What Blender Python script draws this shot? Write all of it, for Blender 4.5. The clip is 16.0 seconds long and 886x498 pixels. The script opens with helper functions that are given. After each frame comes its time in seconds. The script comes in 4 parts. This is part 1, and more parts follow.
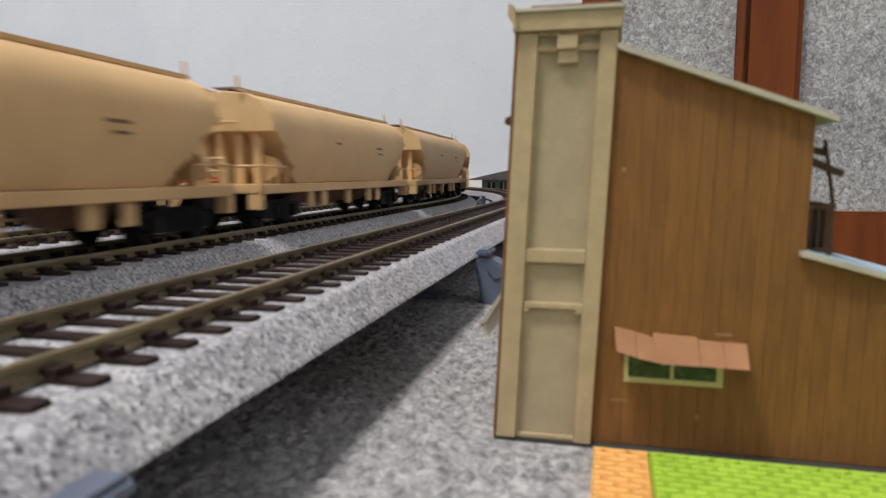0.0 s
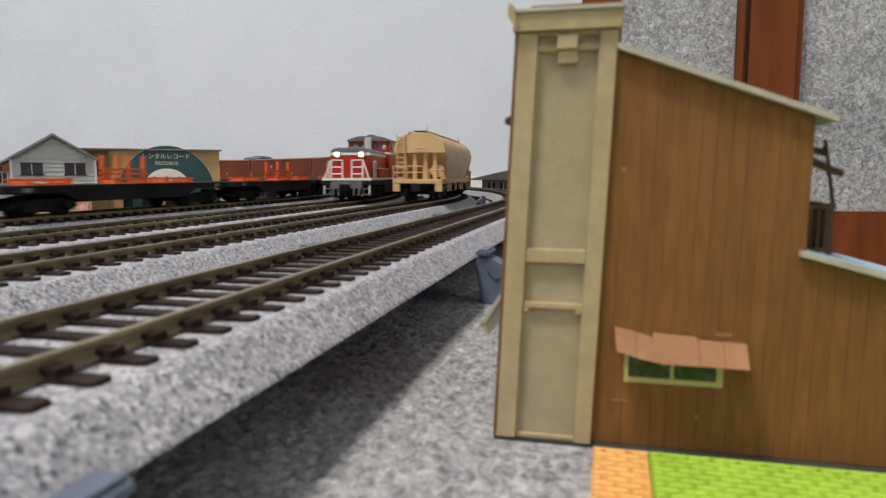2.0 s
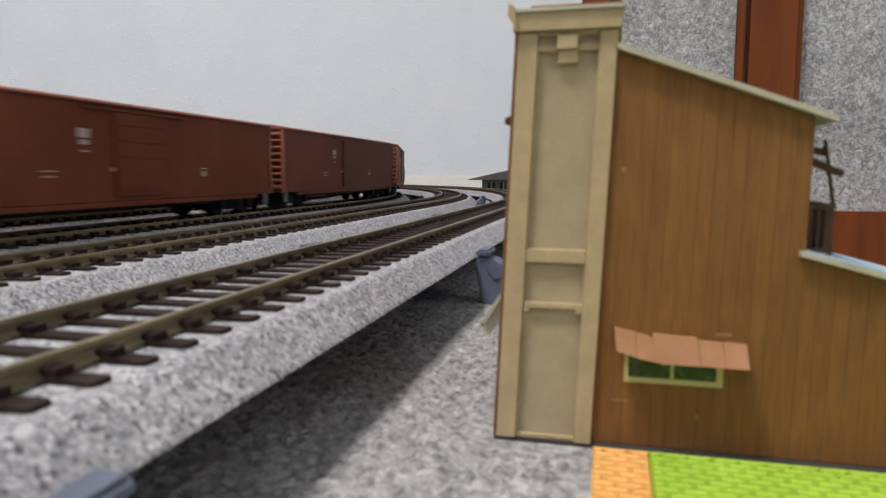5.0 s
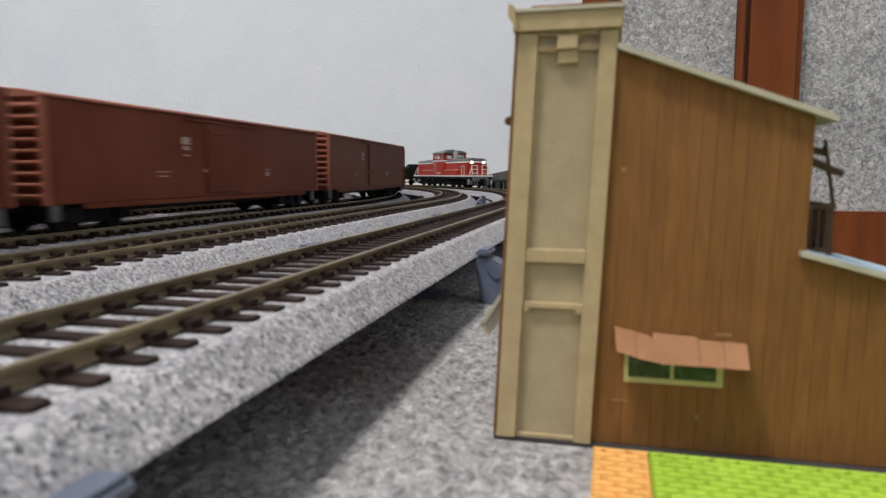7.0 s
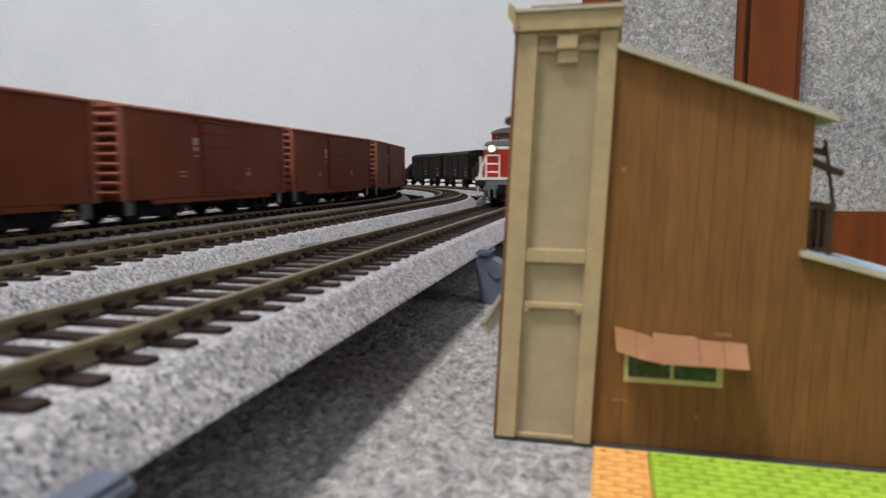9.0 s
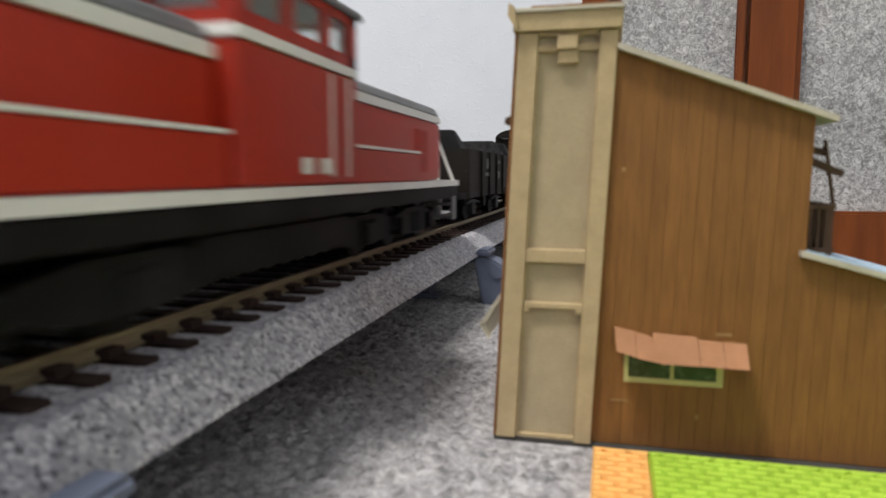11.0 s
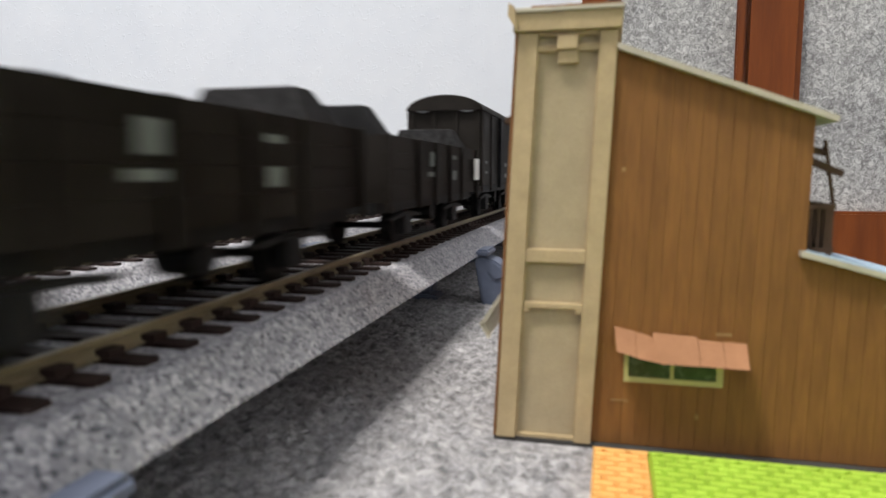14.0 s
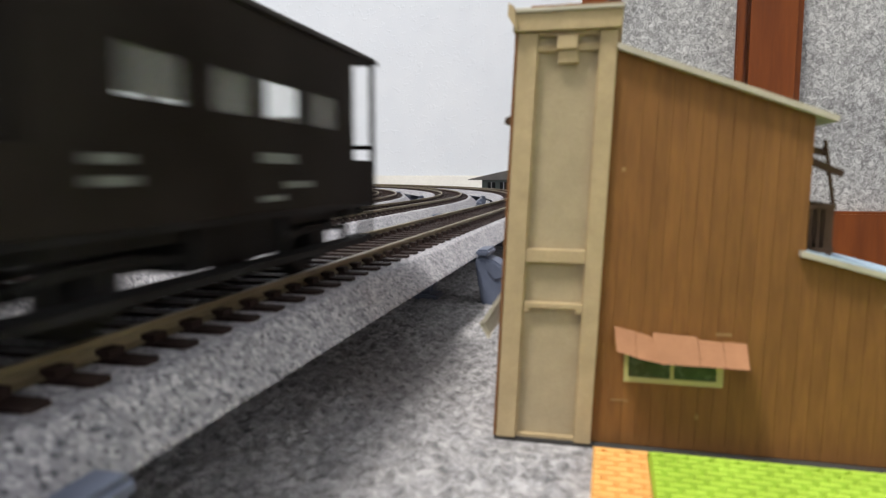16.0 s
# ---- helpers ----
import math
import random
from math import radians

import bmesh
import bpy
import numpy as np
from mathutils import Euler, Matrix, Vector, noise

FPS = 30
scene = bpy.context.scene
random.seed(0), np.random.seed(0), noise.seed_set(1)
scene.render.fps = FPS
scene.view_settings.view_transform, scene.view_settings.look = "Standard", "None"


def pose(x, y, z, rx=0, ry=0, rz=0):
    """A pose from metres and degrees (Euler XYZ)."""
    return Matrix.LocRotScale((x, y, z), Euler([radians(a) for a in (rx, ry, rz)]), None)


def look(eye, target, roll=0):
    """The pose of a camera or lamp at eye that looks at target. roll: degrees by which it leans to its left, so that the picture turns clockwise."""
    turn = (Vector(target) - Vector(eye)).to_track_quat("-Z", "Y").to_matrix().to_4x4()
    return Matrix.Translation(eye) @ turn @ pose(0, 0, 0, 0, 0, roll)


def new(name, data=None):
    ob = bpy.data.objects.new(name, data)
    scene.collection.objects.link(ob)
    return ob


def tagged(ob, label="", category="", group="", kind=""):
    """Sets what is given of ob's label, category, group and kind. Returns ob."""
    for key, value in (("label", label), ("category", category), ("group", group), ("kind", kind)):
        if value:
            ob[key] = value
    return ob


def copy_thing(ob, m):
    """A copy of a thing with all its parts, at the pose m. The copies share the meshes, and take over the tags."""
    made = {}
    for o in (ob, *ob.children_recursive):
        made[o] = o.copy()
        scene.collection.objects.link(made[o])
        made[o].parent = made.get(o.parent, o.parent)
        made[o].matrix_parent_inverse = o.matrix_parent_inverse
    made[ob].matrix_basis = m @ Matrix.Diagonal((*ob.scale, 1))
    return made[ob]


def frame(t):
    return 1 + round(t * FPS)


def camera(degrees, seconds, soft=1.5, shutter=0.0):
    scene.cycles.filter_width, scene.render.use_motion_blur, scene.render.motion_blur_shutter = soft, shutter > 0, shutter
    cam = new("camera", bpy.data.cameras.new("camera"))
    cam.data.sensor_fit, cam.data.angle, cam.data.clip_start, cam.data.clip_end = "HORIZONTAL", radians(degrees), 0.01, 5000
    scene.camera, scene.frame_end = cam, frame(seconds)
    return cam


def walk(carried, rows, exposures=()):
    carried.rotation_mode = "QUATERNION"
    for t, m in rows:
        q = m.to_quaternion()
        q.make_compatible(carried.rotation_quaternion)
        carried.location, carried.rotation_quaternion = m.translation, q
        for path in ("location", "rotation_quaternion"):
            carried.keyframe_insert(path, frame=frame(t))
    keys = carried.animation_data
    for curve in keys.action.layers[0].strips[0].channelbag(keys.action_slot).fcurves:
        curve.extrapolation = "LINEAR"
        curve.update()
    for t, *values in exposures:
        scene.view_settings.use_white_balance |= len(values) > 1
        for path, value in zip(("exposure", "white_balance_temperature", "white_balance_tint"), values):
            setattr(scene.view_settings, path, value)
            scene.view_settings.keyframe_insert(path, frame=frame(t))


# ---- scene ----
M = 0.001                     # all model sizes below are written in millimetres
EYE_Z = 40.0                  # lens above the carpet
RAIL_Z = 22.5                 # rail top above the carpet
LENS = 66.33

cam = camera(LENS, 16.0, soft=1.25, shutter=0.75)
cam.data.dof.use_dof, cam.data.dof.focus_distance, cam.data.dof.aperture_fstop = True, 0.70, 47.0
CAM_POSE = pose(0, 0, EYE_Z * M, 90 - 6.324, 0, 13.775)
walk(cam, [(0, CAM_POSE), (16, CAM_POSE)],
     exposures=[(0, 0.0), (9.2, 0.0), (11.3, 0.27), (13, 0.35), (16, 0.41)])

# ---- light: a ceiling lamp in a closed room ----
world = bpy.data.worlds.new("room_world")
world.use_nodes = True
world.node_tree.nodes["Background"].inputs[0].default_value = (0.9, 0.95, 1.0, 1)
world.node_tree.nodes["Background"].inputs[1].default_value = 0.02
scene.world = world
lamp_data = bpy.data.lights.new("ceiling_lamp_light", "AREA")
lamp_data.shape, lamp_data.size, lamp_data.energy = "DISK", 0.5, 66.0
lamp_data.color = (1.0, 0.955, 0.905)
lamp = new("ceiling_lamp_light", lamp_data)
lamp.matrix_world = look((-0.70, -0.55, 2.25), (-0.70, -0.55, 0))


# ---- node helpers ----
def material(name, color, rough=0.6, metal=0.0, spec=0.5):
    m = bpy.data.materials.new(name)
    m.use_nodes = True
    b = m.node_tree.nodes["Principled BSDF"]
    b.inputs["Base Color"].default_value = (*color, 1)
    b.inputs["Roughness"].default_value = rough
    b.inputs["Metallic"].default_value = metal
    b.inputs["Specular IOR Level"].default_value = spec
    return m


def add(m, kind, **values):
    n = m.node_tree.nodes.new(kind)
    for key, value in values.items():
        n.inputs[key.replace("_", " ")].default_value = value
    return n


def link(m, a, b):
    m.node_tree.links.new(a, b)


def coords(m, stretch=(1, 1, 1)):
    tc = add(m, "ShaderNodeTexCoord")
    mp = add(m, "ShaderNodeMapping")
    mp.inputs["Scale"].default_value = stretch
    link(m, tc.outputs["Object"], mp.inputs["Vector"])
    return mp.outputs["Vector"]


def ramp(m, source, stops):
    r = add(m, "ShaderNodeValToRGB")
    while len(r.color_ramp.elements) < len(stops):
        r.color_ramp.elements.new(0.5)
    for e, (p, c) in zip(r.color_ramp.elements, stops):
        e.position, e.color = p, (*c, 1)
    link(m, source, r.inputs["Fac"])
    return r.outputs["Color"]


def noise_out(m, vec, scale, detail=3.0, rough=0.6):
    n = add(m, "ShaderNodeTexNoise", Scale=scale, Detail=detail, Roughness=rough)
    link(m, vec, n.inputs["Vector"])
    return n.outputs["Fac"]


def mix(m, a, b, fac, mode="MIX"):
    n = add(m, "ShaderNodeMix")
    n.data_type, n.blend_type = "RGBA", mode
    if isinstance(fac, float):
        n.inputs["Factor"].default_value = fac
    else:
        link(m, fac, n.inputs["Factor"])
    for s, v in ((6, a), (7, b)):
        if isinstance(v, tuple):
            n.inputs[s].default_value = (*v, 1)
        else:
            link(m, v, n.inputs[s])
    return n.outputs[2]


def bump(m, height, strength, dist):
    b = add(m, "ShaderNodeBump", Strength=strength, Distance=dist)
    link(m, height, b.inputs["Height"])
    link(m, b.outputs["Normal"], m.node_tree.nodes["Principled BSDF"].inputs["Normal"])


def base(m, color):
    link(m, color, m.node_tree.nodes["Principled BSDF"].inputs["Base Color"])


def dusty(name, color, rough=0.5, spread=0.25, scale=60.0, fine=900.0, metal=0.0, relief=0.00006, each=0.0, spec=0.5):
    """Paint or plastic with uneven tone, fine grain and a little dust."""
    m = material(name, color, rough, metal, spec)
    v = coords(m)
    lo = tuple(c * (1 - spread) for c in color)
    hi = tuple(min(1, c * (1 + spread) + 0.01) for c in color)
    big = ramp(m, noise_out(m, v, scale, 4), [(0.35, lo), (0.65, hi)])
    grain = noise_out(m, v, fine, 2)
    col = mix(m, big, ramp(m, grain, [(0.3, (0.75, 0.75, 0.75)), (0.7, (1, 1, 1))]), 0.35, "MULTIPLY")
    if each:
        oi = add(m, "ShaderNodeObjectInfo")
        k = 1 - each
        col = mix(m, col, ramp(m, oi.outputs["Random"], [(0, (k, k, k)), (1, (1, 1, 1))]), 1.0, "MULTIPLY")
    base(m, col)
    rr = add(m, "ShaderNodeMapRange")
    rr.inputs["To Min"].default_value, rr.inputs["To Max"].default_value = rough - 0.1, min(1, rough + 0.12)
    link(m, noise_out(m, v, scale * 2), rr.inputs["Value"])
    link(m, rr.outputs["Result"], m.node_tree.nodes["Principled BSDF"].inputs["Roughness"])
    bump(m, grain, 0.3, relief)
    return m


def fibre(name, dark, mid, light, grain, patch, curl=1.1):
    """Needle-felt carpet: mottled short fibres."""
    m = material(name, mid, 0.95, 0, 0.1)
    v = coords(m)
    w = add(m, "ShaderNodeTexNoise", Scale=grain, Detail=4.0, Roughness=0.7, Distortion=curl)
    link(m, v, w.inputs["Vector"])
    c1 = ramp(m, w.outputs["Fac"], [(0.34, dark), (0.5, mid), (0.66, light)])
    c2 = ramp(m, noise_out(m, v, patch, 3), [(0.35, (0.72, 0.72, 0.74)), (0.65, (1, 1, 1))])
    base(m, mix(m, c1, c2, 0.8, "MULTIPLY"))
    bump(m, w.outputs["Fac"], 0.8, 0.0012)
    return m


def ballast_material(name, cell, lightness=1.0):
    """Moulded grey plastic ballast, speckled stone by stone."""
    m = material(name, (0.5, 0.5, 0.52), 0.75)
    v = coords(m)
    vo = add(m, "ShaderNodeTexVoronoi", Scale=cell)
    link(m, v, vo.inputs["Vector"])
    sep = add(m, "ShaderNodeSeparateColor")
    link(m, vo.outputs["Color"], sep.inputs[0])
    k = lightness
    c1 = ramp(m, sep.outputs[0], [(0.0, (0.13 * k, 0.135 * k, 0.155 * k)), (0.28, (0.42 * k, 0.425 * k, 0.46 * k)),
                                  (0.7, (0.57 * k, 0.56 * k, 0.59 * k)), (1.0, (0.90 * k, 0.88 * k, 0.91 * k))])
    c2 = ramp(m, noise_out(m, v, 45.0), [(0.3, (0.8, 0.8, 0.82)), (0.7, (1, 1, 1))])
    base(m, mix(m, c1, c2, 1.0, "MULTIPLY"))
    bump(m, vo.outputs["Distance"], 0.3, 0.0005)
    return m


def wood_material(name, dark, light, along, rough=0.3):
    m = material(name, light, rough, 0.0, 0.22)
    v = coords(m, along)
    g = noise_out(m, v, 40.0, 5)
    base(m, ramp(m, g, [(0.3, dark), (0.7, light)]))
    bump(m, g, 0.1, 0.0004)
    return m


def card_material(name, color, spread=0.12):
    """Printed grey-board card with paper fibres and scuffs."""
    m = material(name, color, 0.85, 0, 0.2)
    v = coords(m)
    lo, hi = tuple(c * (1 - spread) for c in color), tuple(c * (1 + spread) for c in color)
    a = ramp(m, noise_out(m, v, 130.0, 5), [(0.3, lo), (0.7, hi)])
    f = noise_out(m, v, 1500.0, 2)
    base(m, mix(m, a, ramp(m, f, [(0.3, (0.86, 0.86, 0.84)), (0.7, (1, 1, 1))]), 0.6, "MULTIPLY"))
    bump(m, f, 0.35, 0.00015)
    return m


def wallpaper_material():
    m = material("embossed_wallpaper", (0.8, 0.81, 0.83), 0.85, 0, 0.2)
    v = coords(m)
    a = ramp(m, noise_out(m, v, 2.2, 4), [(0.3, (0.68, 0.715, 0.765)), (0.7, (0.76, 0.785, 0.82))])
    n1 = add(m, "ShaderNodeTexNoise", Scale=95.0, Detail=2.5, Roughness=0.5, Distortion=0.6)
    link(m, v, n1.inputs["Vector"])
    dents = ramp(m, n1.outputs["Fac"], [(0.57, (0, 0, 0)), (0.68, (1, 1, 1))])
    base(m, mix(m, a, ramp(m, noise_out(m, v, 14.0, 3), [(0.3, (0.95, 0.955, 0.965)), (0.7, (1, 1, 1))]), 0.7, "MULTIPLY"))
    bump(m, dents, 0.28, 0.0016)
    return m


def siding_material():
    """Brown printed board, browner at one end, with grain running upright."""
    m = material("brown_printed_boards", (0.24, 0.13, 0.05), 0.7, 0, 0.3)
    v = coords(m, (1, 1, 0.12))
    g = noise_out(m, v, 700.0, 4)
    c = ramp(m, g, [(0.3, (0.182, 0.078, 0.020)), (0.7, (0.256, 0.115, 0.029))])
    c2 = ramp(m, noise_out(m, coords(m), 40.0, 4), [(0.3, (0.82, 0.82, 0.82)), (0.7, (1.0, 1.0, 1.0))])
    oi = add(m, "ShaderNodeObjectInfo")
    c3 = ramp(m, oi.outputs["Random"], [(0, (0.9, 0.9, 0.88)), (1, (1.0, 1.0, 1.0))])
    base(m, mix(m, mix(m, c, c2, 0.9, "MULTIPLY"), c3, 1.0, "MULTIPLY"))
    bump(m, g, 0.2, 0.0001)
    return m


def glow(name, color, strength):
    m = material(name, color, 0.3)
    b = m.node_tree.nodes["Principled BSDF"]
    b.inputs["Emission Color"].default_value = (*color, 1)
    b.inputs["Emission Strength"].default_value = strength
    return m


def glass_material(name, color):
    m = material(name, color, 0.08)
    b = m.node_tree.nodes["Principled BSDF"]
    b.inputs["Transmission Weight"].default_value = 0.9
    b.inputs["IOR"].default_value = 1.1
    return m


CARPET = fibre("grey_needle_felt", (0.17, 0.17, 0.172), (0.35, 0.345, 0.35), (0.52, 0.51, 0.52), 560.0, 190.0, 0.25)
FELT = fibre("grey_felt_panel", (0.19, 0.19, 0.185), (0.39, 0.39, 0.38), (0.66, 0.66, 0.64), 560.0, 25.0)
WALLPAPER = wallpaper_material()
CREAM = dusty("cream_baseboard_vinyl", (0.86, 0.84, 0.78), 0.45, 0.05, 6.0, 200.0)
VARNISH = wood_material("red_brown_varnished_wood", (0.095, 0.022, 0.003), (0.185, 0.047, 0.006), (3, 3, 0.35), 0.4)
BALLAST = ballast_material("grey_moulded_ballast", 1850.0, 0.67)
RAIL = dusty("tarnished_nickel_rail", (0.25, 0.205, 0.125), 0.4, 0.25, 40.0, 600.0, 0.6)
TIE = dusty("dark_brown_plastic_tie", (0.026, 0.0145, 0.012), 0.6, 0.3, 200.0, 1500.0, each=0.3, spec=0.12)
PIER = dusty("blue_grey_pier_plastic", (0.10, 0.12, 0.175), 0.5, 0.12, 60.0, 900.0)
TAN = dusty("tan_hopper_paint", (0.62, 0.40, 0.185), 0.5, 0.08, 30.0, 1200.0)
WALKWAY = dusty("brown_walkway_paint", (0.19, 0.09, 0.05), 0.6, 0.2, 60.0, 900.0)
OXIDE = dusty("oxide_brown_car_paint", (0.142, 0.035, 0.014), 0.55, 0.12, 30.0, 900.0, spec=0.14)
# the same oxide paint, with the lamp's light on it put into the colour
OXIDE_LIT = dusty("oxide_car_paint_lit", (0.24, 0.072, 0.040), 0.5, 0.12, 30.0, 900.0)
BLACK = dusty("black_underframe_plastic", (0.0045, 0.0045, 0.005), 0.6, 0.3, 80.0, 900.0, spec=0.12)
RED = dusty("locomotive_red_paint", (0.36, 0.020, 0.006), 0.36, 0.06, 30.0, 900.0, spec=0.28)
WHITE = dusty("white_line_paint", (0.72, 0.72, 0.68), 0.4, 0.05, 60.0, 900.0)
PILOT_GREY = dusty("dull_grey_pilot_paint", (0.115, 0.118, 0.12), 0.5, 0.2, 120.0, 900.0)
SILVER = dusty("silver_grey_paint", (0.50, 0.51, 0.52), 0.4, 0.1, 90.0, 900.0)
GREY_ROOF = dusty("dark_grey_hood_paint", (0.11, 0.115, 0.12), 0.45, 0.15, 60.0, 900.0)
WAGON = dusty("black_wagon_paint", (0.0088, 0.0064, 0.0043), 0.62, 0.3, 40.0, 900.0, spec=0.1)
COAL = dusty("matt_coal_load", (0.0125, 0.012, 0.0125), 0.9, 0.4, 500.0, 1500.0, relief=0.0004, spec=0.15)
ORANGE = dusty("orange_stake_paint", (0.78, 0.13, 0.025), 0.45, 0.08, 60.0, 900.0)
MARK = dusty("pale_marking_paint", (0.14, 0.157, 0.146), 0.6, 0.1, 200.0, 1500.0)
MARK_DULL = dusty("worn_marking_paint", (0.42, 0.33, 0.29), 0.6, 0.2, 200.0, 1500.0)
BEIGE = card_material("beige_card", (0.44, 0.34, 0.195))
BEIGE_PANEL = card_material("beige_card_panel", (0.40, 0.325, 0.205), 0.08)
CARD_EDGE = card_material("brown_card_edge", (0.20, 0.095, 0.04))
ROOF_CARD = card_material("pale_roof_card", (0.46, 0.42, 0.33))
BLUE_CARD = card_material("pale_blue_roof_card", (0.34, 0.45, 0.55))
SIDING = siding_material()
GROOVE = card_material("dark_board_joint", (0.125, 0.066, 0.024))
AWNING = card_material("salmon_awning_card", (0.30, 0.15, 0.077))
SCUFF = card_material("dried_glue", (0.30, 0.19, 0.085))
YELLOW_FRAME = card_material("yellowed_window_card", (0.50, 0.46, 0.20))
GREEN_PANE = dusty("dark_green_window_film", (0.028, 0.055, 0.02), 0.25, 0.3, 200.0, 900.0)
DARK_BROWN = card_material("dark_brown_laser_card", (0.075, 0.045, 0.028))
BASE_CARD = card_material("dark_grey_base_card", (0.05, 0.048, 0.045))
LIME = dusty("lime_green_foam", (0.36, 0.55, 0.04), 0.7, 0.1, 150.0, 1200.0)
PEACH = dusty("peach_orange_foam", (0.80, 0.43, 0.12), 0.7, 0.1, 150.0, 1200.0)
LAP = dusty("grey_lap_siding", (0.44, 0.44, 0.415), 0.7, 0.1, 60.0, 900.0, each=0.1)
HOUSE_ROOF = dusty("grey_brown_roof_card", (0.20, 0.185, 0.16), 0.8, 0.15, 60.0, 900.0)
SHOP_WALL = dusty("ochre_shop_wall", (0.50, 0.32, 0.13), 0.75, 0.08, 30.0, 900.0)
SIGN_GREEN = dusty("dark_green_sign_print", (0.012, 0.055, 0.055), 0.5, 0.1, 30.0, 900.0)
SIGN_WHITE = dusty("cream_sign_print", (0.75, 0.68, 0.58), 0.6, 0.05, 30.0, 900.0)
PINK = dusty("pink_poster_print", (0.75, 0.35, 0.38), 0.6, 0.3, 500.0, 1200.0)
DARK_GLASS = material("dark_window_glass", (0.02, 0.022, 0.025), 0.1)
STATION_GREEN = dusty("grey_green_station_wall", (0.10, 0.125, 0.115), 0.7, 0.15, 60.0, 900.0)
STATION_ROOF = dusty("dark_grey_station_roof", (0.075, 0.07, 0.066), 0.8, 0.15, 60.0, 900.0)
CEILING = dusty("white_ceiling_board", (0.8, 0.8, 0.79), 0.9, 0.04, 5.0, 80.0)
HEADLIGHT = glow("lit_headlight_lens", (1.0, 0.88, 0.66), 4.0)
LAMP_GLOW = glow("lit_ceiling_lamp_cover", (1.0, 0.97, 0.92), 1.5)
CLEAR = glass_material("clear_window_plastic", (0.9, 0.92, 0.9))


# ---- mesh helpers (millimetres in, metres out) ----
def box(bm, x0, x1, y0, y1, z0, z1):
    v = [bm.verts.new((x * M, y * M, z * M)) for z in (z0, z1) for x, y in ((x0, y0), (x1, y0), (x1, y1), (x0, y1))]
    for q in ((3, 2, 1, 0), (4, 5, 6, 7), (0, 1, 5, 4), (1, 2, 6, 5), (2, 3, 7, 6), (3, 0, 4, 7)):
        bm.faces.new([v[i] for i in q])
    return v


def rod(bm, a, b, r, n=8, r2=None):
    a, b = Vector(a) * M, Vector(b) * M
    d = (b - a).normalized()
    u = d.orthogonal().normalized()
    w = d.cross(u)
    rings = []
    for p, rr in ((a, r), (b, r if r2 is None else r2)):
        rings.append([bm.verts.new(p + (u * math.cos(k * math.tau / n) + w * math.sin(k * math.tau / n)) * rr * M) for k in range(n)])
    for k in range(n):
        bm.faces.new((rings[0][k], rings[0][(k + 1) % n], rings[1][(k + 1) % n], rings[1][k]))
    bm.faces.new(rings[0][::-1])
    bm.faces.new(rings[1])


def prism(bm, outline, a0, a1, axis="y"):
    """An outline extruded along an axis: (x, z) for y, (x, y) for z, (y, z) for x."""
    def place(p, a):
        if axis == "y":
            return (p[0] * M, a * M, p[1] * M)
        if axis == "z":
            return (p[0] * M, p[1] * M, a * M)
        return (a * M, p[0] * M, p[1] * M)
    r0 = [bm.verts.new(place(p, a0)) for p in outline]
    r1 = [bm.verts.new(place(p, a1)) for p in outline]
    n = len(outline)
    for k in range(n):
        bm.faces.new((r0[k], r0[(k + 1) % n], r1[(k + 1) % n], r1[k]))
    bm.faces.new(r0[::-1])
    bm.faces.new(r1)


def bevel(bm, w, seg=2):
    bmesh.ops.recalc_face_normals(bm, faces=bm.faces)
    sharp = [e for e in bm.edges if len(e.link_faces) == 2 and e.calc_face_angle(0) > 0.6]
    bmesh.ops.bevel(bm, geom=sharp, offset=w * M, segments=seg, affect="EDGES", clamp_overlap=True)


def mesh_of(name, bm, mat, smooth=False):
    bmesh.ops.recalc_face_normals(bm, faces=bm.faces)
    me = bpy.data.meshes.new(name)
    bm.to_mesh(me)
    bm.free()
    for m in (mat if isinstance(mat, (list, tuple)) else [mat]):
        me.materials.append(m)
    if smooth:
        me.shade_smooth()
        me.set_sharp_from_angle(angle=radians(34))
    return me


def part(name, bm, mat, parent=None, label="", smooth=False):
    ob = new(name, mesh_of(name, bm, mat, smooth))
    if parent:
        ob.parent = parent
    if label:
        ob["label"] = label
    return ob


def block(name, dims, mat, parent, label="", edge=0.0):
    bm = bmesh.new()
    box(bm, *dims)
    if edge:
        bevel(bm, edge)
    return part(name, bm, mat, parent, label)


def thing(name, label, category, group="", kind="", m=None):
    ob = tagged(new(name), label, category, group, kind)
    ob.empty_display_size = 0.01
    if m:
        ob.matrix_world = m
    return ob


def mm(x, y, z, rx=0, ry=0, rz=0):
    return pose(x * M, y * M, z * M, rx, ry, rz)


def resize(ob, sx, sz, pivot=0.0, sy=1.0):
    """Set a wagon's width, length and its height above the pivot, in the meshes of all its parts."""
    for o in ob.children_recursive:
        for v in o.data.vertices:
            v.co.x *= sx
            v.co.y *= sy
            if v.co.z > pivot * M:
                v.co.z = pivot * M + (v.co.z - pivot * M) * sz
    return ob


def shrink(ob, k):
    """A small-scale building: one uniform factor, about the carpet below the lens."""
    ob.scale = (k, k, k)
    ob.location = ob.location * k
    return ob


SMALL = 0.615


# ---- the oval tracks: x of the near straight, radius, start of the curve ----
TRACKS = {1: (-62.0, 860.0, 440.0), 2: (-120.0, 802.0, 425.0), 3: (-178.0, 744.0, 412.0), 4: (-236.0, 686.0, 412.0)}
RAIL_DROP = {1: 0.0, 2: 0.0, 3: -0.9, 4: 0.0}     # the third oval lies a little lower
BACK_END = -450.0


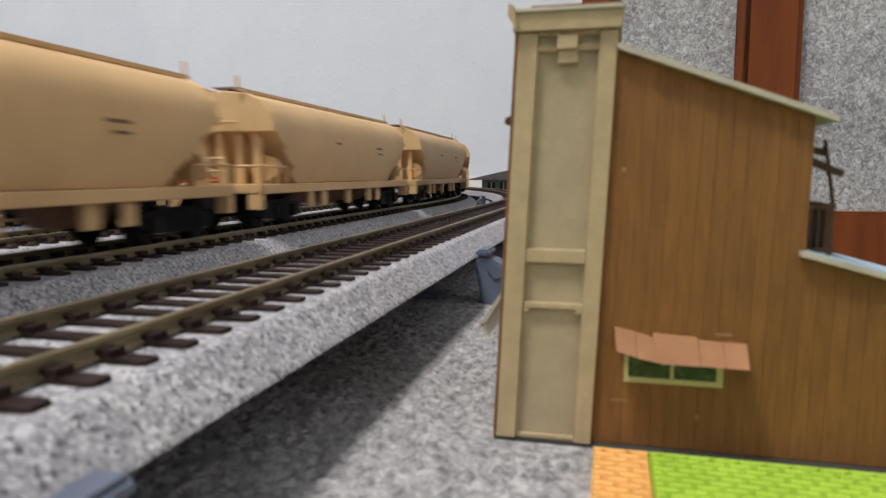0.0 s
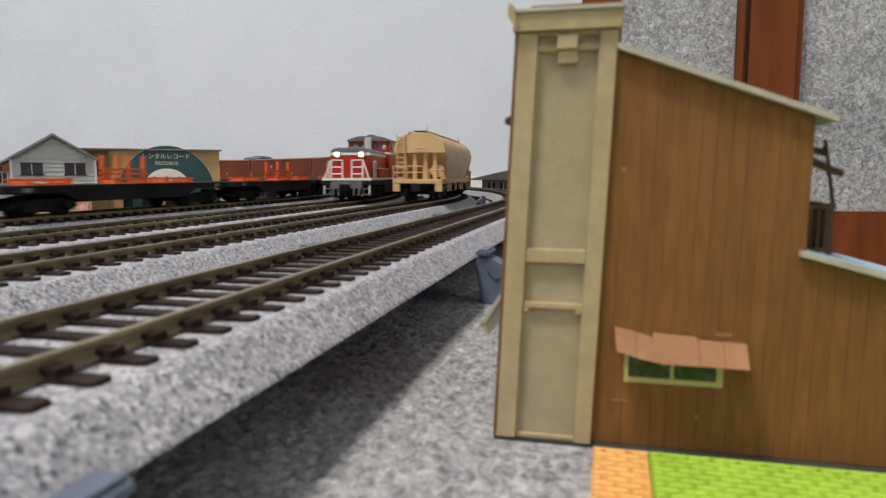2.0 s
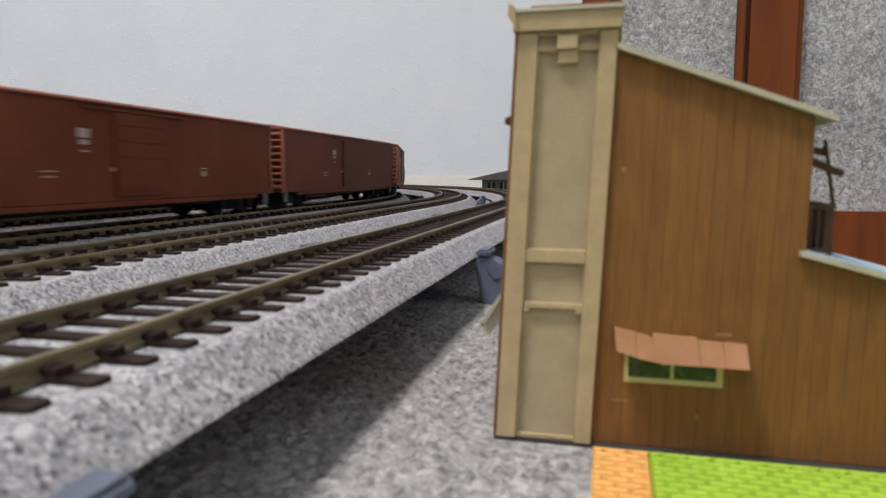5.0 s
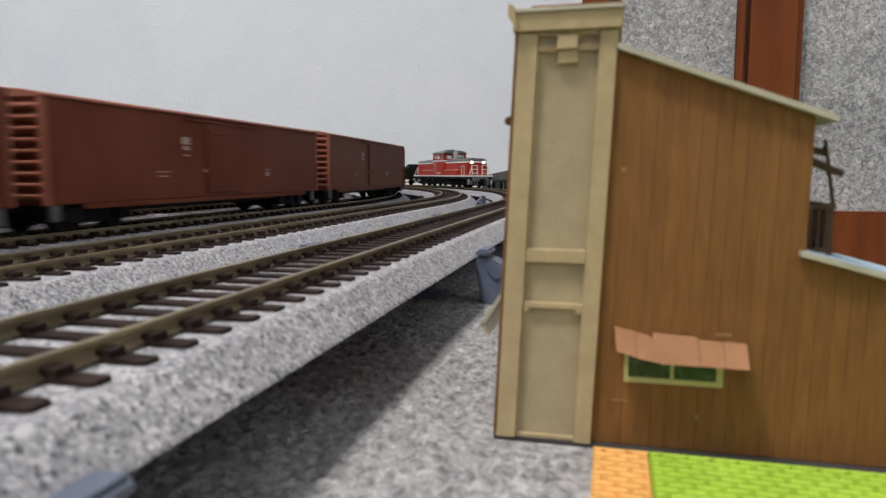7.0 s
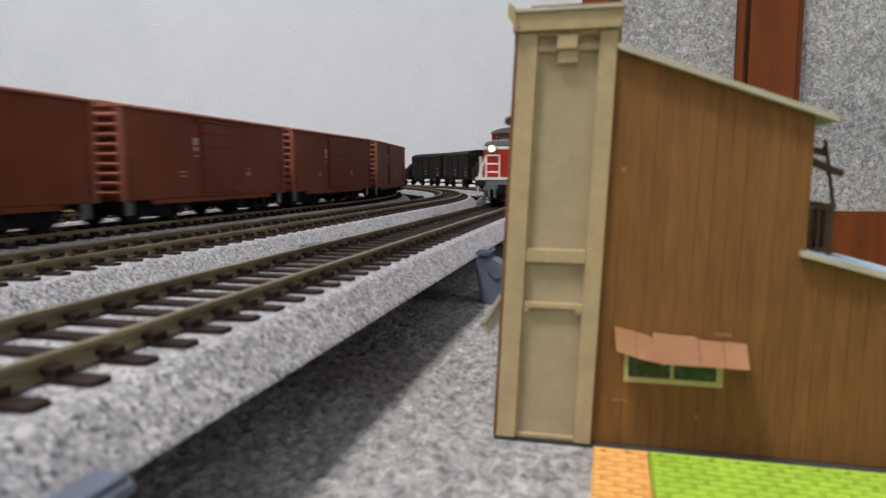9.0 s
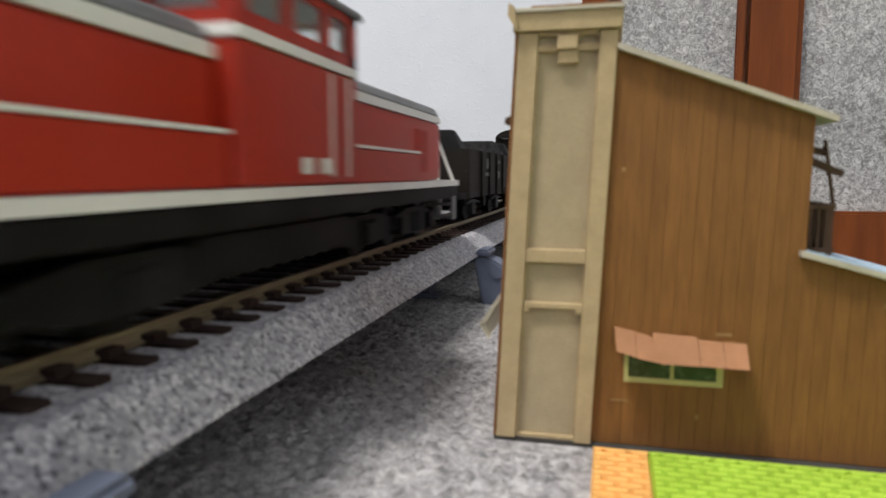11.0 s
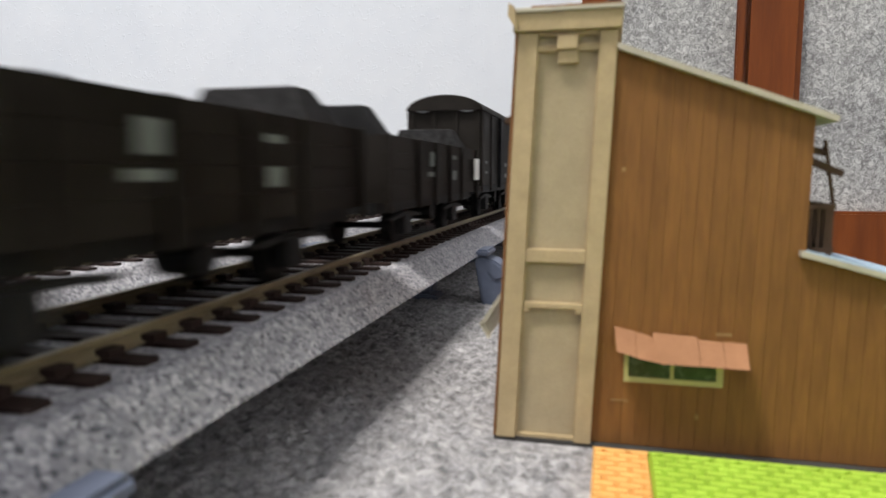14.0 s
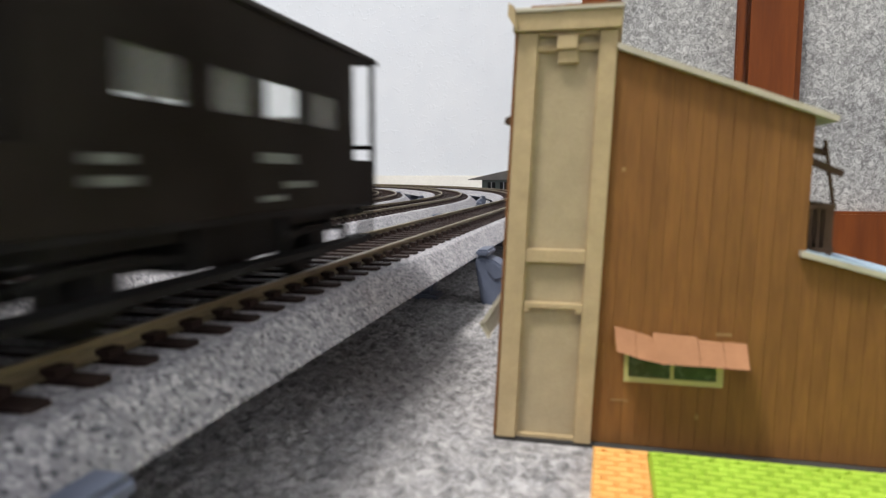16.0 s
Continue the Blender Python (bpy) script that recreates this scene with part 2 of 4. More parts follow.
def oval(track, s, off=0.0):
    """Place and heading (degrees from +y, to the left) at s along an oval; off is outwards."""
    x, r, yc = TRACKS[track]
    straight = yc - BACK_END
    total = 2 * straight + math.tau * r
    q = (s - BACK_END) % total
    if q < straight:
        return x + off, BACK_END + q, 0.0
    q -= straight
    if q < math.pi * r:
        a = q / r
        return x - r + (r + off) * math.cos(a), yc + (r + off) * math.sin(a), math.degrees(a)
    q -= math.pi * r
    if q < straight:
        return x - 2 * r - off, yc - q, 180.0
    a = math.pi + (q - straight) / r
    return x - r + (r + off) * math.cos(a), BACK_END + (r + off) * math.sin(a), math.degrees(a)


def oval_length(track):
    x, r, yc = TRACKS[track]
    return 2 * (yc - BACK_END) + math.tau * r


def oval_stops(track, step):
    n = int(oval_length(track) / step)
    return [BACK_END + oval_length(track) * k / n for k in range(n)]


def sweep(bm, track, profile, step=18.0):
    """A closed sweep round the oval; profile points are (outward offset, z above the carpet)."""
    rings = []
    for s in oval_stops(track, step):
        ring = []
        for off, z in profile:
            x, y, _ = oval(track, s, off)
            ring.append(bm.verts.new((x * M, y * M, z * M)))
        rings.append(ring)
    n = len(profile)
    for a, b in zip(rings, rings[1:] + rings[:1]):
        for k in range(n):
            bm.faces.new((a[k], a[(k + 1) % n], b[(k + 1) % n], b[k]))


# ---- room ----
ROOM = (-2400.0, 760.0, -1800.0, 1560.0, 2400.0)


def build_carpet_pile(fl):
    """Upstanding felt pile on the open carpet between the track and the card house."""
    step, xa, ya, nx, ny = 0.62, -66.0, 36.0, 112, 400
    rng = np.random.default_rng(5)
    h = rng.random((ny + 2, nx + 2))
    h = (h[:-2, 1:-1] + h[2:, 1:-1] + h[1:-1, :-2] + h[1:-1, 2:] + 2 * h[1:-1, 1:-1]) / 6
    h = np.clip((h - 0.33) * 2.7, 0, 1.0)
    xs, ys = np.meshgrid(xa + step * np.arange(nx), ya + step * np.arange(ny))
    edge = np.minimum(np.minimum(xs - xa, -3.0 - xs), np.minimum(ys - ya, ya + ny * step - ys))
    edge = np.minimum(edge, np.maximum(-18.0 - xs, 95.0 - ys))
    h *= np.clip(edge / 3.0, 0, 1)
    verts = [((xa + i * step) * M, (ya + j * step) * M, (h[j, i] + 0.03) * M) for j in range(ny) for i in range(nx)]
    faces = []
    for j in range(ny - 1):
        for i in range(nx - 1):
            x, y = xa + i * step, ya + j * step
            if x > -3 or (x > -18 and y > 95):
                continue
            q = j * nx + i
            faces.append((q, q + 1, q + nx + 1, q + nx))
    me = bpy.data.meshes.new("carpet_pile")
    me.from_pydata(verts, [], faces)
    me.materials.append(CARPET)
    me.shade_smooth()
    o = new("carpet_pile", me)
    o.parent = fl
    o["kind"] = "stuff"


def build_room():
    x0, x1, y0, y1, h = ROOM
    fl = block("floor", (x0, x1, y0, y1, -40, 0), CARPET, None)
    tagged(fl, "mottled grey needle-felt carpet on the floor", "carpet", kind="structure")
    build_carpet_pile(fl)
    walls = (("wall_north", (x0 - 60, x1 + 60, y1, y1 + 60, -40, h)), ("wall_south", (x0 - 60, x1 + 60, y0 - 60, y0, -40, h)),
             ("wall_west", (x0 - 60, x0, y0, y1, -40, h)), ("wall_east", (x1, x1 + 60, y0, y1, -40, h)))
    for name, d in walls:
        tagged(block(name, d, WALLPAPER, None), "pale blue-white embossed wallpaper wall", "wall", kind="structure")
    c = block("ceiling", (x0 - 60, x1 + 60, y0 - 60, y1 + 60, h, h + 40), CEILING, None)
    tagged(c, "plain white ceiling", "ceiling", kind="structure")
    for name, d in (("baseboard", (x0, x1, y1 - 8, y1, 0, 36)), ("baseboard", (x0, x0 + 8, y0, y1 - 8, 0, 36))):
        bm = bmesh.new()
        box(bm, *d)
        bevel(bm, 2.0)
        tagged(part(name, bm, CREAM), "cream vinyl baseboard along the wall", "baseboard", kind="structure")
    # round lamp on the ceiling, above the sight of the lens
    lamp_thing = thing("ceiling_lamp", "round white ceiling lamp, switched on", "lamp", m=mm(-700, -550, 2400))
    bm = bmesh.new()
    rod(bm, (0, 0, -40), (0, 0, 0), 300, 40)
    part("lamp_base", bm, CEILING, lamp_thing)
    bm = bmesh.new()
    rod(bm, (0, 0, -95), (0, 0, -41), 250, 40, 290)
    part("lamp_cover", bm, LAMP_GLOW, lamp_thing)


def build_partition():
    """Felt-covered partition in a varnished wooden frame, past the card house."""
    p = thing("felt_partition", "grey felt partition in a red-brown varnished wooden frame", "partition", m=mm(0, 300, 0))
    block("sill", (-12, 700, -8, 6, 0, 25.4), VARNISH, p, "red-brown varnished bottom rail", 1.0)
    block("stile", (-13.2, -2.8, -4, 7, 25.4, 1500), VARNISH, p, "", 0.8)
    bm = bmesh.new()
    box(bm, 49.0, 71.0, -7, 7, 25.4, 1500)
    bevel(bm, 2.6, 5)
    part("stile", bm, VARNISH, p, "", True)
    block("stile_lip", (46.3, 49.6, -8.6, -6.6, 25.4, 1500), VARNISH, p, "", 0.5)
    block("panel", (2.8, 48.8, -1, 3, 25.4, 1500), FELT, p, "grey mottled felt panel")
    block("panel", (71.2, 700, -1, 3, 25.4, 1500), FELT, p, "grey mottled felt panel")
    block("gap_strip", (-2.7, 2.7, 1, 4, 25.4, 1500), GAP_STRIP, p, "dark mottled strip in the gap")


GAP_STRIP = fibre("dark_mottled_strip", (0.01, 0.01, 0.01), (0.06, 0.05, 0.045), (0.3, 0.28, 0.25), 260.0, 30.0)


# ---- track with ties, rails and moulded roadbed ----
def tie_shape(bm):
    prism(bm, [(-15.2, -1.1), (-14.7, -1.4), (14.7, -1.4), (15.2, -1.1), (15.2, 1.1), (14.7, 1.4), (-14.7, 1.4), (-15.2, 1.1)], -1.6, 0.15, "z")
    for sx in (-8.7, 8.7):
        box(bm, sx - 2.2, sx + 2.2, -1.2, 1.2, 0.15, 1.05)


NEAR_TIES = {1: (10, 560), 2: (60, 640), 3: (100, 640), 4: (140, 640)}


def build_track(k):
    where = ("beside the card house", "second oval inwards", "third oval inwards", "innermost oval")[k - 1]
    t = thing("track", "model railway track on grey ballast roadbed, " + where, "track", "oval tracks")
    bm = bmesh.new()
    r = RAIL_Z + RAIL_DROP[k]
    sweep(bm, k, [(17.2, r - 2.6), (18.0, r - 2.9), (22.8, r - 7.2), (23.1, r - 7.7), (22, r - 7.8), (-22, r - 7.8), (-23.1, r - 7.7), (-22.8, r - 7.2), (-18.0, r - 2.9), (-17.2, r - 2.6)])
    part("roadbed", bm, BALLAST, t, "speckled grey moulded ballast")
    for c in (8.85, -8.85):
        bm = bmesh.new()
        sweep(bm, k, [(c - 0.55, r), (c + 0.55, r), (c + 0.55, r - 0.65), (c + 0.25, r - 0.9), (c + 0.25, r - 1.7), (c + 1.1, r - 2.15),
                      (c - 1.1, r - 2.15), (c - 0.25, r - 1.7), (c - 0.25, r - 0.9), (c - 0.55, r - 0.65)])
        part("rail", bm, RAIL, t, "tarnished nickel rail")
    lo, hi = NEAR_TIES[k]
    bm = bmesh.new()
    tie_shape(bm)
    shared = mesh_of("tie", bm, TIE)
    verts, faces = [], []
    bm = bmesh.new()
    tie_shape(bm)
    bm.verts.ensure_lookup_table()
    tv = [v.co.copy() for v in bm.verts]
    bm.verts.index_update()
    tf = [[v.index for v in f.verts] for f in bm.faces]
    bm.free()
    for s in oval_stops(k, 7.3):
        x, y, a = oval(k, s)
        m = mm(x, y, r - 2.2, 0, 0, a)
        if lo < s < hi:
            o = new("tie", shared)
            o.parent = t
            o.matrix_basis = m
        else:
            n = len(verts)
            verts.extend(m @ c for c in tv)
            faces.extend([i + n for i in f] for f in tf)
    me = bpy.data.meshes.new("distant_ties")
    me.from_pydata(verts, [], faces)
    me.materials.append(TIE)
    o = new("distant_ties", me)
    o.parent = t
    o["kind"] = "stuff"


def build_pier():
    p = thing("track_pier", "blue-grey plastic pier carrying the track above the carpet", "pier", "track piers")
    top = RAIL_Z - 7.9
    bm = bmesh.new()
    prism(bm, [(-22.5, top), (22.5, top), (22.5, top - 1.6), (9, top - 5), (8, 2), (-8, 2), (-9, top - 5), (-22.5, top - 1.6)], 0, 7)
    bevel(bm, 0.6)
    part("cap", bm, PIER, p)
    for sx in (-1, 1):
        bm = bmesh.new()
        prism(bm, [(sx * 22.6, top - 0.1), (sx * 24.6, top + 0.6), (sx * 29, top - 0.6), (sx * 37, top - 6), (sx * 35, 0.1), (sx * 25, 0.1), (sx * 23.4, top - 5)], -5, 5)
        bevel(bm, 0.5)
        clip = bmesh_box(min(sx * 23.3, sx * 27.4), max(sx * 23.3, sx * 27.4), -6, 6, top + 0.7, top + 2.7)
        bevel(clip, 0.6)
        part("clip", clip, PIER, p)
        wing = part("wing", bm, PIER, p, "tapered blue-grey pier wing")
        bm = bmesh.new()
        prism(bm, [(sx * 26.4, top - 1.0), (sx * 29.4, top - 1.6), (sx * 33.0, top - 5.0), (sx * 29, top - 6), (sx * 26.4, top - 3)], -5.5, -5.02)
        part("recess_rim", bm, PIER, wing)
    block("foot", (-10, 10, -1, 8, 0, 1.95), PIER, p, "", 0.5)
    return p


def build_piers():
    first = build_pier()
    spots = []
    for k in TRACKS:
        n = int(oval_length(k) / 168)
        for i in range(n):
            spots.append((*oval(k, 37.0 + 168.0 * i), RAIL_DROP[k]))
    first.matrix_basis = mm(spots[0][0], spots[0][1], 0, 0, 0, spots[0][2])
    for x, y, a, z in spots[1:]:
        copy_thing(first, mm(x, y, z, 0, 0, a))


# ---- the card house beside the lens ----
HX, HY = -25.6, 160.0        # foot of its false front, nearest wall


def build_card_house():
    h = thing("card_house", "brown card model house with a beige panelled false front", "model house", m=mm(0, HY, 0))
    # false front, seen end on: panel with pilasters, bands, brackets and cornice
    bm = bmesh.new()
    prism(bm, [(-25.0, 0.9), (-3.6, 0.9), (0.6, 98), (-20.8, 98)], 1.2, 62)
    part("front_core", bm, BEIGE_PANEL, h, "recessed beige card panel")
    def lean(z):
        return -25.7 + z * 0.0458, -3.0 + z * 0.0415
    def strip(name, a, b, z0, z1, y0, y1, mat=BEIGE):
        l0, r0 = lean(z0)
        l1, r1 = lean(z1)
        b2 = bmesh.new()
        prism(b2, [(l0 + (r0 - l0) * a, z0), (l0 + (r0 - l0) * b, z0), (l1 + (r1 - l1) * b, z1), (l1 + (r1 - l1) * a, z1)], y0, y1)
        bevel(b2, 0.15, 1)
        part(name, b2, mat, h)
    strip("pilaster", 0.0, 0.205, 0.9, 97, -0.6, 1.25)
    strip("pilaster", 0.825, 1.0, 0.9, 97, -0.6, 1.25)
    strip("inner_trim", 0.205, 0.222, 0.9, 97, 0.55, 1.25)
    strip("inner_trim", 0.81, 0.825, 0.9, 97, 0.55, 1.25)
    strip("base_band", 0.205, 0.825, 0.9, 2.0, 0.4, 1.25)
    strip("middle_band", 0.205, 0.825, 44.2, 47.4, -0.3, 1.25)
    strip("lower_band", 0.205, 0.825, 33.2, 34.6, -0.1, 1.25)
    strip("corner_block", 0.205, 0.275, 32.2, 33.3, -0.1, 1.25)
    strip("corner_block", 0.755, 0.825, 32.2, 33.3, -0.1, 1.25)
    strip("top_band", 0.205, 0.825, 96.1, 97.6, 0.0, 1.25)
    strip("upper_ledge", 0.205, 0.825, 92.7, 94.4, 0.1, 1.25)
    strip("bracket", 0.40, 0.61, 93.0, 96.2, -1.3, 1.25)
    strip("bracket", 0.42, 0.62, 90.0, 92.9, -0.5, 1.25)
    strip("front_sheet", -0.035, -0.004, 0.9, 98, -0.4, 62, CARD_EDGE)
    strip("cornice", -0.05, 1.03, 97.2, 101.2, -1.8, 64)
    strip("cornice_cap", -0.09, 1.04, 101.25, 102.2, -2.4, 65, ROOF_CARD)
    strip("torn_edge", 0.12, 1.02, 102.22, 102.7, -1.9, 30, CARD_EDGE)
    # broken cornice corner hanging at the front
    bm = bmesh.new()
    prism(bm, [(-23.2, 103.2), (-22.0, 102.6), (-21.2, 97.2), (-22.4, 98.8), (-23.4, 100.6)], -3.2, -2.0)
    part("torn_corner", bm, BEIGE, h, "torn beige cornice corner")
    # side wall: core with separate upright boards
    roof_l, roof_r, step_x = 93.2, 77.0, 41.2
    low_l, low_r, far_x = 47.2, 30.5, 100.0
    bm = bmesh.new()
    prism(bm, [(-3.2, 1.0), (far_x, 1.0), (far_x, low_r), (step_x - 0.5, low_l), (step_x + 0.9, roof_r), (0.8, roof_l)], 1.6, 60)
    part("wall_core", bm, GROOVE, h, "dark card behind the board joints")
    wide = 3.35
    x = -3.0
    while x < far_x - 0.5:
        b = min(x + wide - 0.065, far_x)
        def top(px):
            if px < step_x:
                return roof_l + (roof_r - roof_l) * (px / step_x)
            return low_l + (low_r - low_l) * (px - step_x) / (far_x - step_x)
        def shift(px, z):
            k = max(0.0, 1 - max(0, px) / 90.0)
            return px + 0.042 * z * k
        cut = [x, b]
        if x < step_x < b:
            cut = [x, step_x - 0.01, b]
        for a0, b0 in zip(cut, cut[1:]):
            za, zb = top(step_x + 0.01 if b0 > step_x > a0 else a0 + 0.01), top(b0 - 0.01)
            bm = bmesh.new()
            sa, sb = (a0, b0)
            lim = step_x + 1.0 if b0 <= step_x else far_x
            prism(bm, [(sa, 1.2), (sb, 1.2), (min(shift(sb, zb), lim), zb), (step_x + 0.6 if b0 > step_x > a0 else min(shift(sa, za), lim), za)], 0.95, 1.7)
            part("wall_board", bm, SIDING, h)
        x += wide
    block("base_edge", (-26.2, far_x, -0.4, 60, 0, 1.0), BASE_CARD, h, "dark grey card base")
    # added dark strip: stands in for the shadow between house and mat
    block("gap_shade", (-2.2, far_x, -3.4, -0.42, 0, 0.9), BASE_CARD, h, "dark strip standing in for the shaded gap at the mat")
    # upper shed roof and lower blue roof
    bm = bmesh.new()
    prism(bm, [(0.9, 94.0), (46.2, 77.1), (46.0, 75.9), (0.9, 92.7)], -1.4, 63)
    part("shed_roof", bm, ROOF_CARD, h, "pale card shed roof")
    bm = bmesh.new()
    prism(bm, [(40.4, 48.6), (far_x + 3, 31.9), (far_x + 3, 30.7), (40.4, 47.4)], -1.2, 40)
    part("rear_roof", bm, ROOF_CARD, h, "pale edged rear roof")
    bm = bmesh.new()
    prism(bm, [(41.6, 48.6), (far_x + 3, 32.3), (far_x + 3, 31.95), (41.6, 48.25)], 0.4, 40)
    part("blue_roof_sheet", bm, BLUE_CARD, h, "pale blue card roof sheet")
    # high window with a bent awning in the side wall
    w = part("side_window", bmesh_box(4.6, 26.0, 0.35, 0.95, 17.6, 23.4), GREEN_PANE, h, "dark green film window in yellowed card frame")
    for nm, d in (("sash_rail", (4.3, 26.0, -0.1, 0.6, 16.8, 18.0)), ("sash_stile", (4.3, 5.3, -0.1, 0.6, 18.0, 23.4)),
                  ("sash_stile", (24.6, 26.0, -0.1, 0.6, 18.0, 23.4)), ("mullion", (14.6, 15.4, -0.05, 0.6, 18.0, 23.4))):
        o = block(nm, d, YELLOW_FRAME, w)
    aw = thing_part("window_awning", h)
    pieces = [((1.9, 29.6), (6.6, 28.7), (6.7, 24.1), (2.5, 25.2), 0.7), ((6.7, 28.6), (11.6, 27.3), (11.7, 23.2), (6.8, 24.0), 1.0),
              ((10.4, 28.6), (20.2, 28.1), (20.2, 23.2), (11.8, 23.15), 1.6), ((20.35, 27.5), (25.6, 27.2), (25.4, 23.2), (20.3, 23.2), 1.8),
              ((25.75, 27.3), (30.7, 27.1), (30.3, 23.2), (25.5, 23.2), 2.0)]
    for a, b, c, d, out in pieces:
        bm = bmesh.new()
        lo = -out - 4.4
        v = [bm.verts.new((p[0] * M, yy * M, p[1] * M)) for p, yy in ((a, 0.8), (b, 0.8), (c, lo), (d, lo + 0.3), (a, 0.1), (b, 0.1), (c, lo - 0.6), (d, lo - 0.3))]
        for q in ((0, 1, 2, 3), (7, 6, 5, 4), (0, 4, 5, 1), (1, 5, 6, 2), (2, 6, 7, 3), (3, 7, 4, 0)):
            bm.faces.new([v[i] for i in q])
        part("awning_sheet", bm, AWNING, aw, "bent salmon card awning")
    # small canopies on the false front, towards the track
    bm = bmesh.new()
    prism(bm, [(-24.6, 78.4), (-22.0, 79.0), (-22.0, 77.2), (-24.9, 77.0)], 3, 40)
    part("front_canopy", bm, DARK_BROWN, h, "small dark canopy")
    bm = bmesh.new()
    prism(bm, [(-24.4, 37.4), (-30.4, 28.2), (-29.6, 27.6), (-23.9, 36.4)], 1.4, 2.3)
    prism(bm, [(-30.4, 28.4), (-28.2, 24.6), (-27.5, 25.2), (-29.5, 28.4)], 1.4, 2.3)
    prism(bm, [(-24.8, 36.6), (-29.6, 28.4), (-27.8, 25.4), (-24.4, 31.0)], 2.3, 44)
    part("front_awning", bm, ROOF_CARD, h, "pale card awning on the false front")
    # balcony with rails and slats on the rear roof
    bal = thing_part("balcony", h)
    bal.location.x = -4.0 * M
    posts = [(51.6, 6), (51.2, 26), (44.8, 5.5), (44.8, 26)]
    for i, (px, py) in enumerate(posts):
        bm = bmesh.new()
        box(bm, px - 0.5, px + 0.5, py - 0.5, py + 0.5, 45.5, 58.5)
        part("balcony_post", bm, DARK_BROWN, bal)
    for z in (47.6, 57.2):
        bm = bmesh.new()
        box(bm, 44.2, 52.4, 5.4, 6.6, z, z + 1.2)
        part("balcony_rail", bm, DARK_BROWN, bal)
        bm = bmesh.new()
        box(bm, 51.2, 52.2, 6.6, 26, z, z + 1.2)
        part("balcony_rail", bm, DARK_BROWN, bal)
    for i in range(4):
        bm = bmesh.new()
        px = 45.7 + 1.55 * i
        box(bm, px, px + 0.75, 5.6, 6.4, 48.8, 57.2)
        part("balcony_slat", bm, DARK_BROWN, bal)
    for i in range(6):
        bm = bmesh.new()
        py = 8.5 + 3.0 * i
        box(bm, 51.4, 52.0, py, py + 1.1, 48.8, 57.2)
        part("balcony_slat", bm, DARK_BROWN, bal)
    bm = bmesh.new()
    rod(bm, (52.0, 6, 58.0), (49.6, 6, 72.5), 0.42, 6)
    part("balcony_pole", bm, DARK_BROWN, bal, "leaning dark card pole")
    bm = bmesh.new()
    prism(bm, [(45.4, 69.6), (49.4, 67.6), (53.6, 65.6), (53.1, 64.4), (49.0, 66.0), (45.4, 67.8)], 5.2, 6.4)
    prism(bm, [(45.4, 71.6), (49.4, 70.6), (50.2, 72.4), (50.6, 70.0), (50.2, 68.8), (45.4, 70.2)], 6.5, 7.4)
    part("balcony_brace", bm, DARK_BROWN, bal, "bent brown card brace")
    # pale glue scuffs on the boards
    for a, b, z0, z1 in ((2.6, 3.4, 65.6, 66.5), (1.4, 5.4, 11.6, 12.0), (20.4, 21.2, 8.6, 9.8), (24.2, 27.6, 28.6, 29.2), (57.6, 58.8, 36.5, 37.3)):
        block("glue_scuff", (a, b, 0.86, 0.94, z0, z1), SCUFF, h, "pale dried glue scuff")
    shrink(h, SMALL)


def bmesh_box(*d):
    bm = bmesh.new()
    box(bm, *d)
    return bm


def thing_part(name, parent):
    """An empty part that holds its own pieces."""
    o = new(name)
    o.parent = parent
    o.empty_display_size = 0.005
    return o


def build_mat():
    """Woven-pattern foam mat in lime and peach, in front of the card house."""
    mat = thing("foam_mat", "lime green and peach basket-weave foam mat", "play mat")
    for name, x0, x1, m, lab in (("peach_field", -2.2, 10.1, PEACH, "peach orange foam"), ("lime_field", 10.2, 190.0, LIME, "lime green foam")):
        bm = bmesh.new()
        box(bm, x0, x1, -60, 156.2, 0, 0.6)
        box(bm, x0, x1, 155.3, 156.2, 0.605, 1.8)
        rows = int((155.0 + 58) / 2.5)
        for r in range(rows):
            y = 155.2 - 2.2 - r * 2.5
            n = int((x1 - x0) / 5.4) + 2
            for i in range(n):
                a = x0 + i * 5.4 + (2.7 if r % 2 else 0.0) - 2.7
                b = a + 5.0
                a, b = max(a, x0 + 0.05), min(b, x1 - 0.05)
                if b - a < 0.5:
                    continue
                v0 = [bm.verts.new((px * M, py * M, pz * M)) for px, py, pz in
                      ((a, y, 0.61), (b, y, 0.61), (b, y + 2.2, 0.61), (a, y + 2.2, 0.61),
                       (a + 0.5, y + 0.45, 2.3), (b - 0.5, y + 0.45, 2.3), (b - 0.5, y + 1.75, 2.3), (a + 0.5, y + 1.75, 2.3))]
                for q in ((4, 5, 6, 7), (0, 1, 5, 4), (1, 2, 6, 5), (2, 3, 7, 6), (3, 0, 4, 7)):
                    bm.faces.new([v0[j] for j in q])
        part(name, bm, m, mat, lab, smooth=True)
    shrink(mat, SMALL)


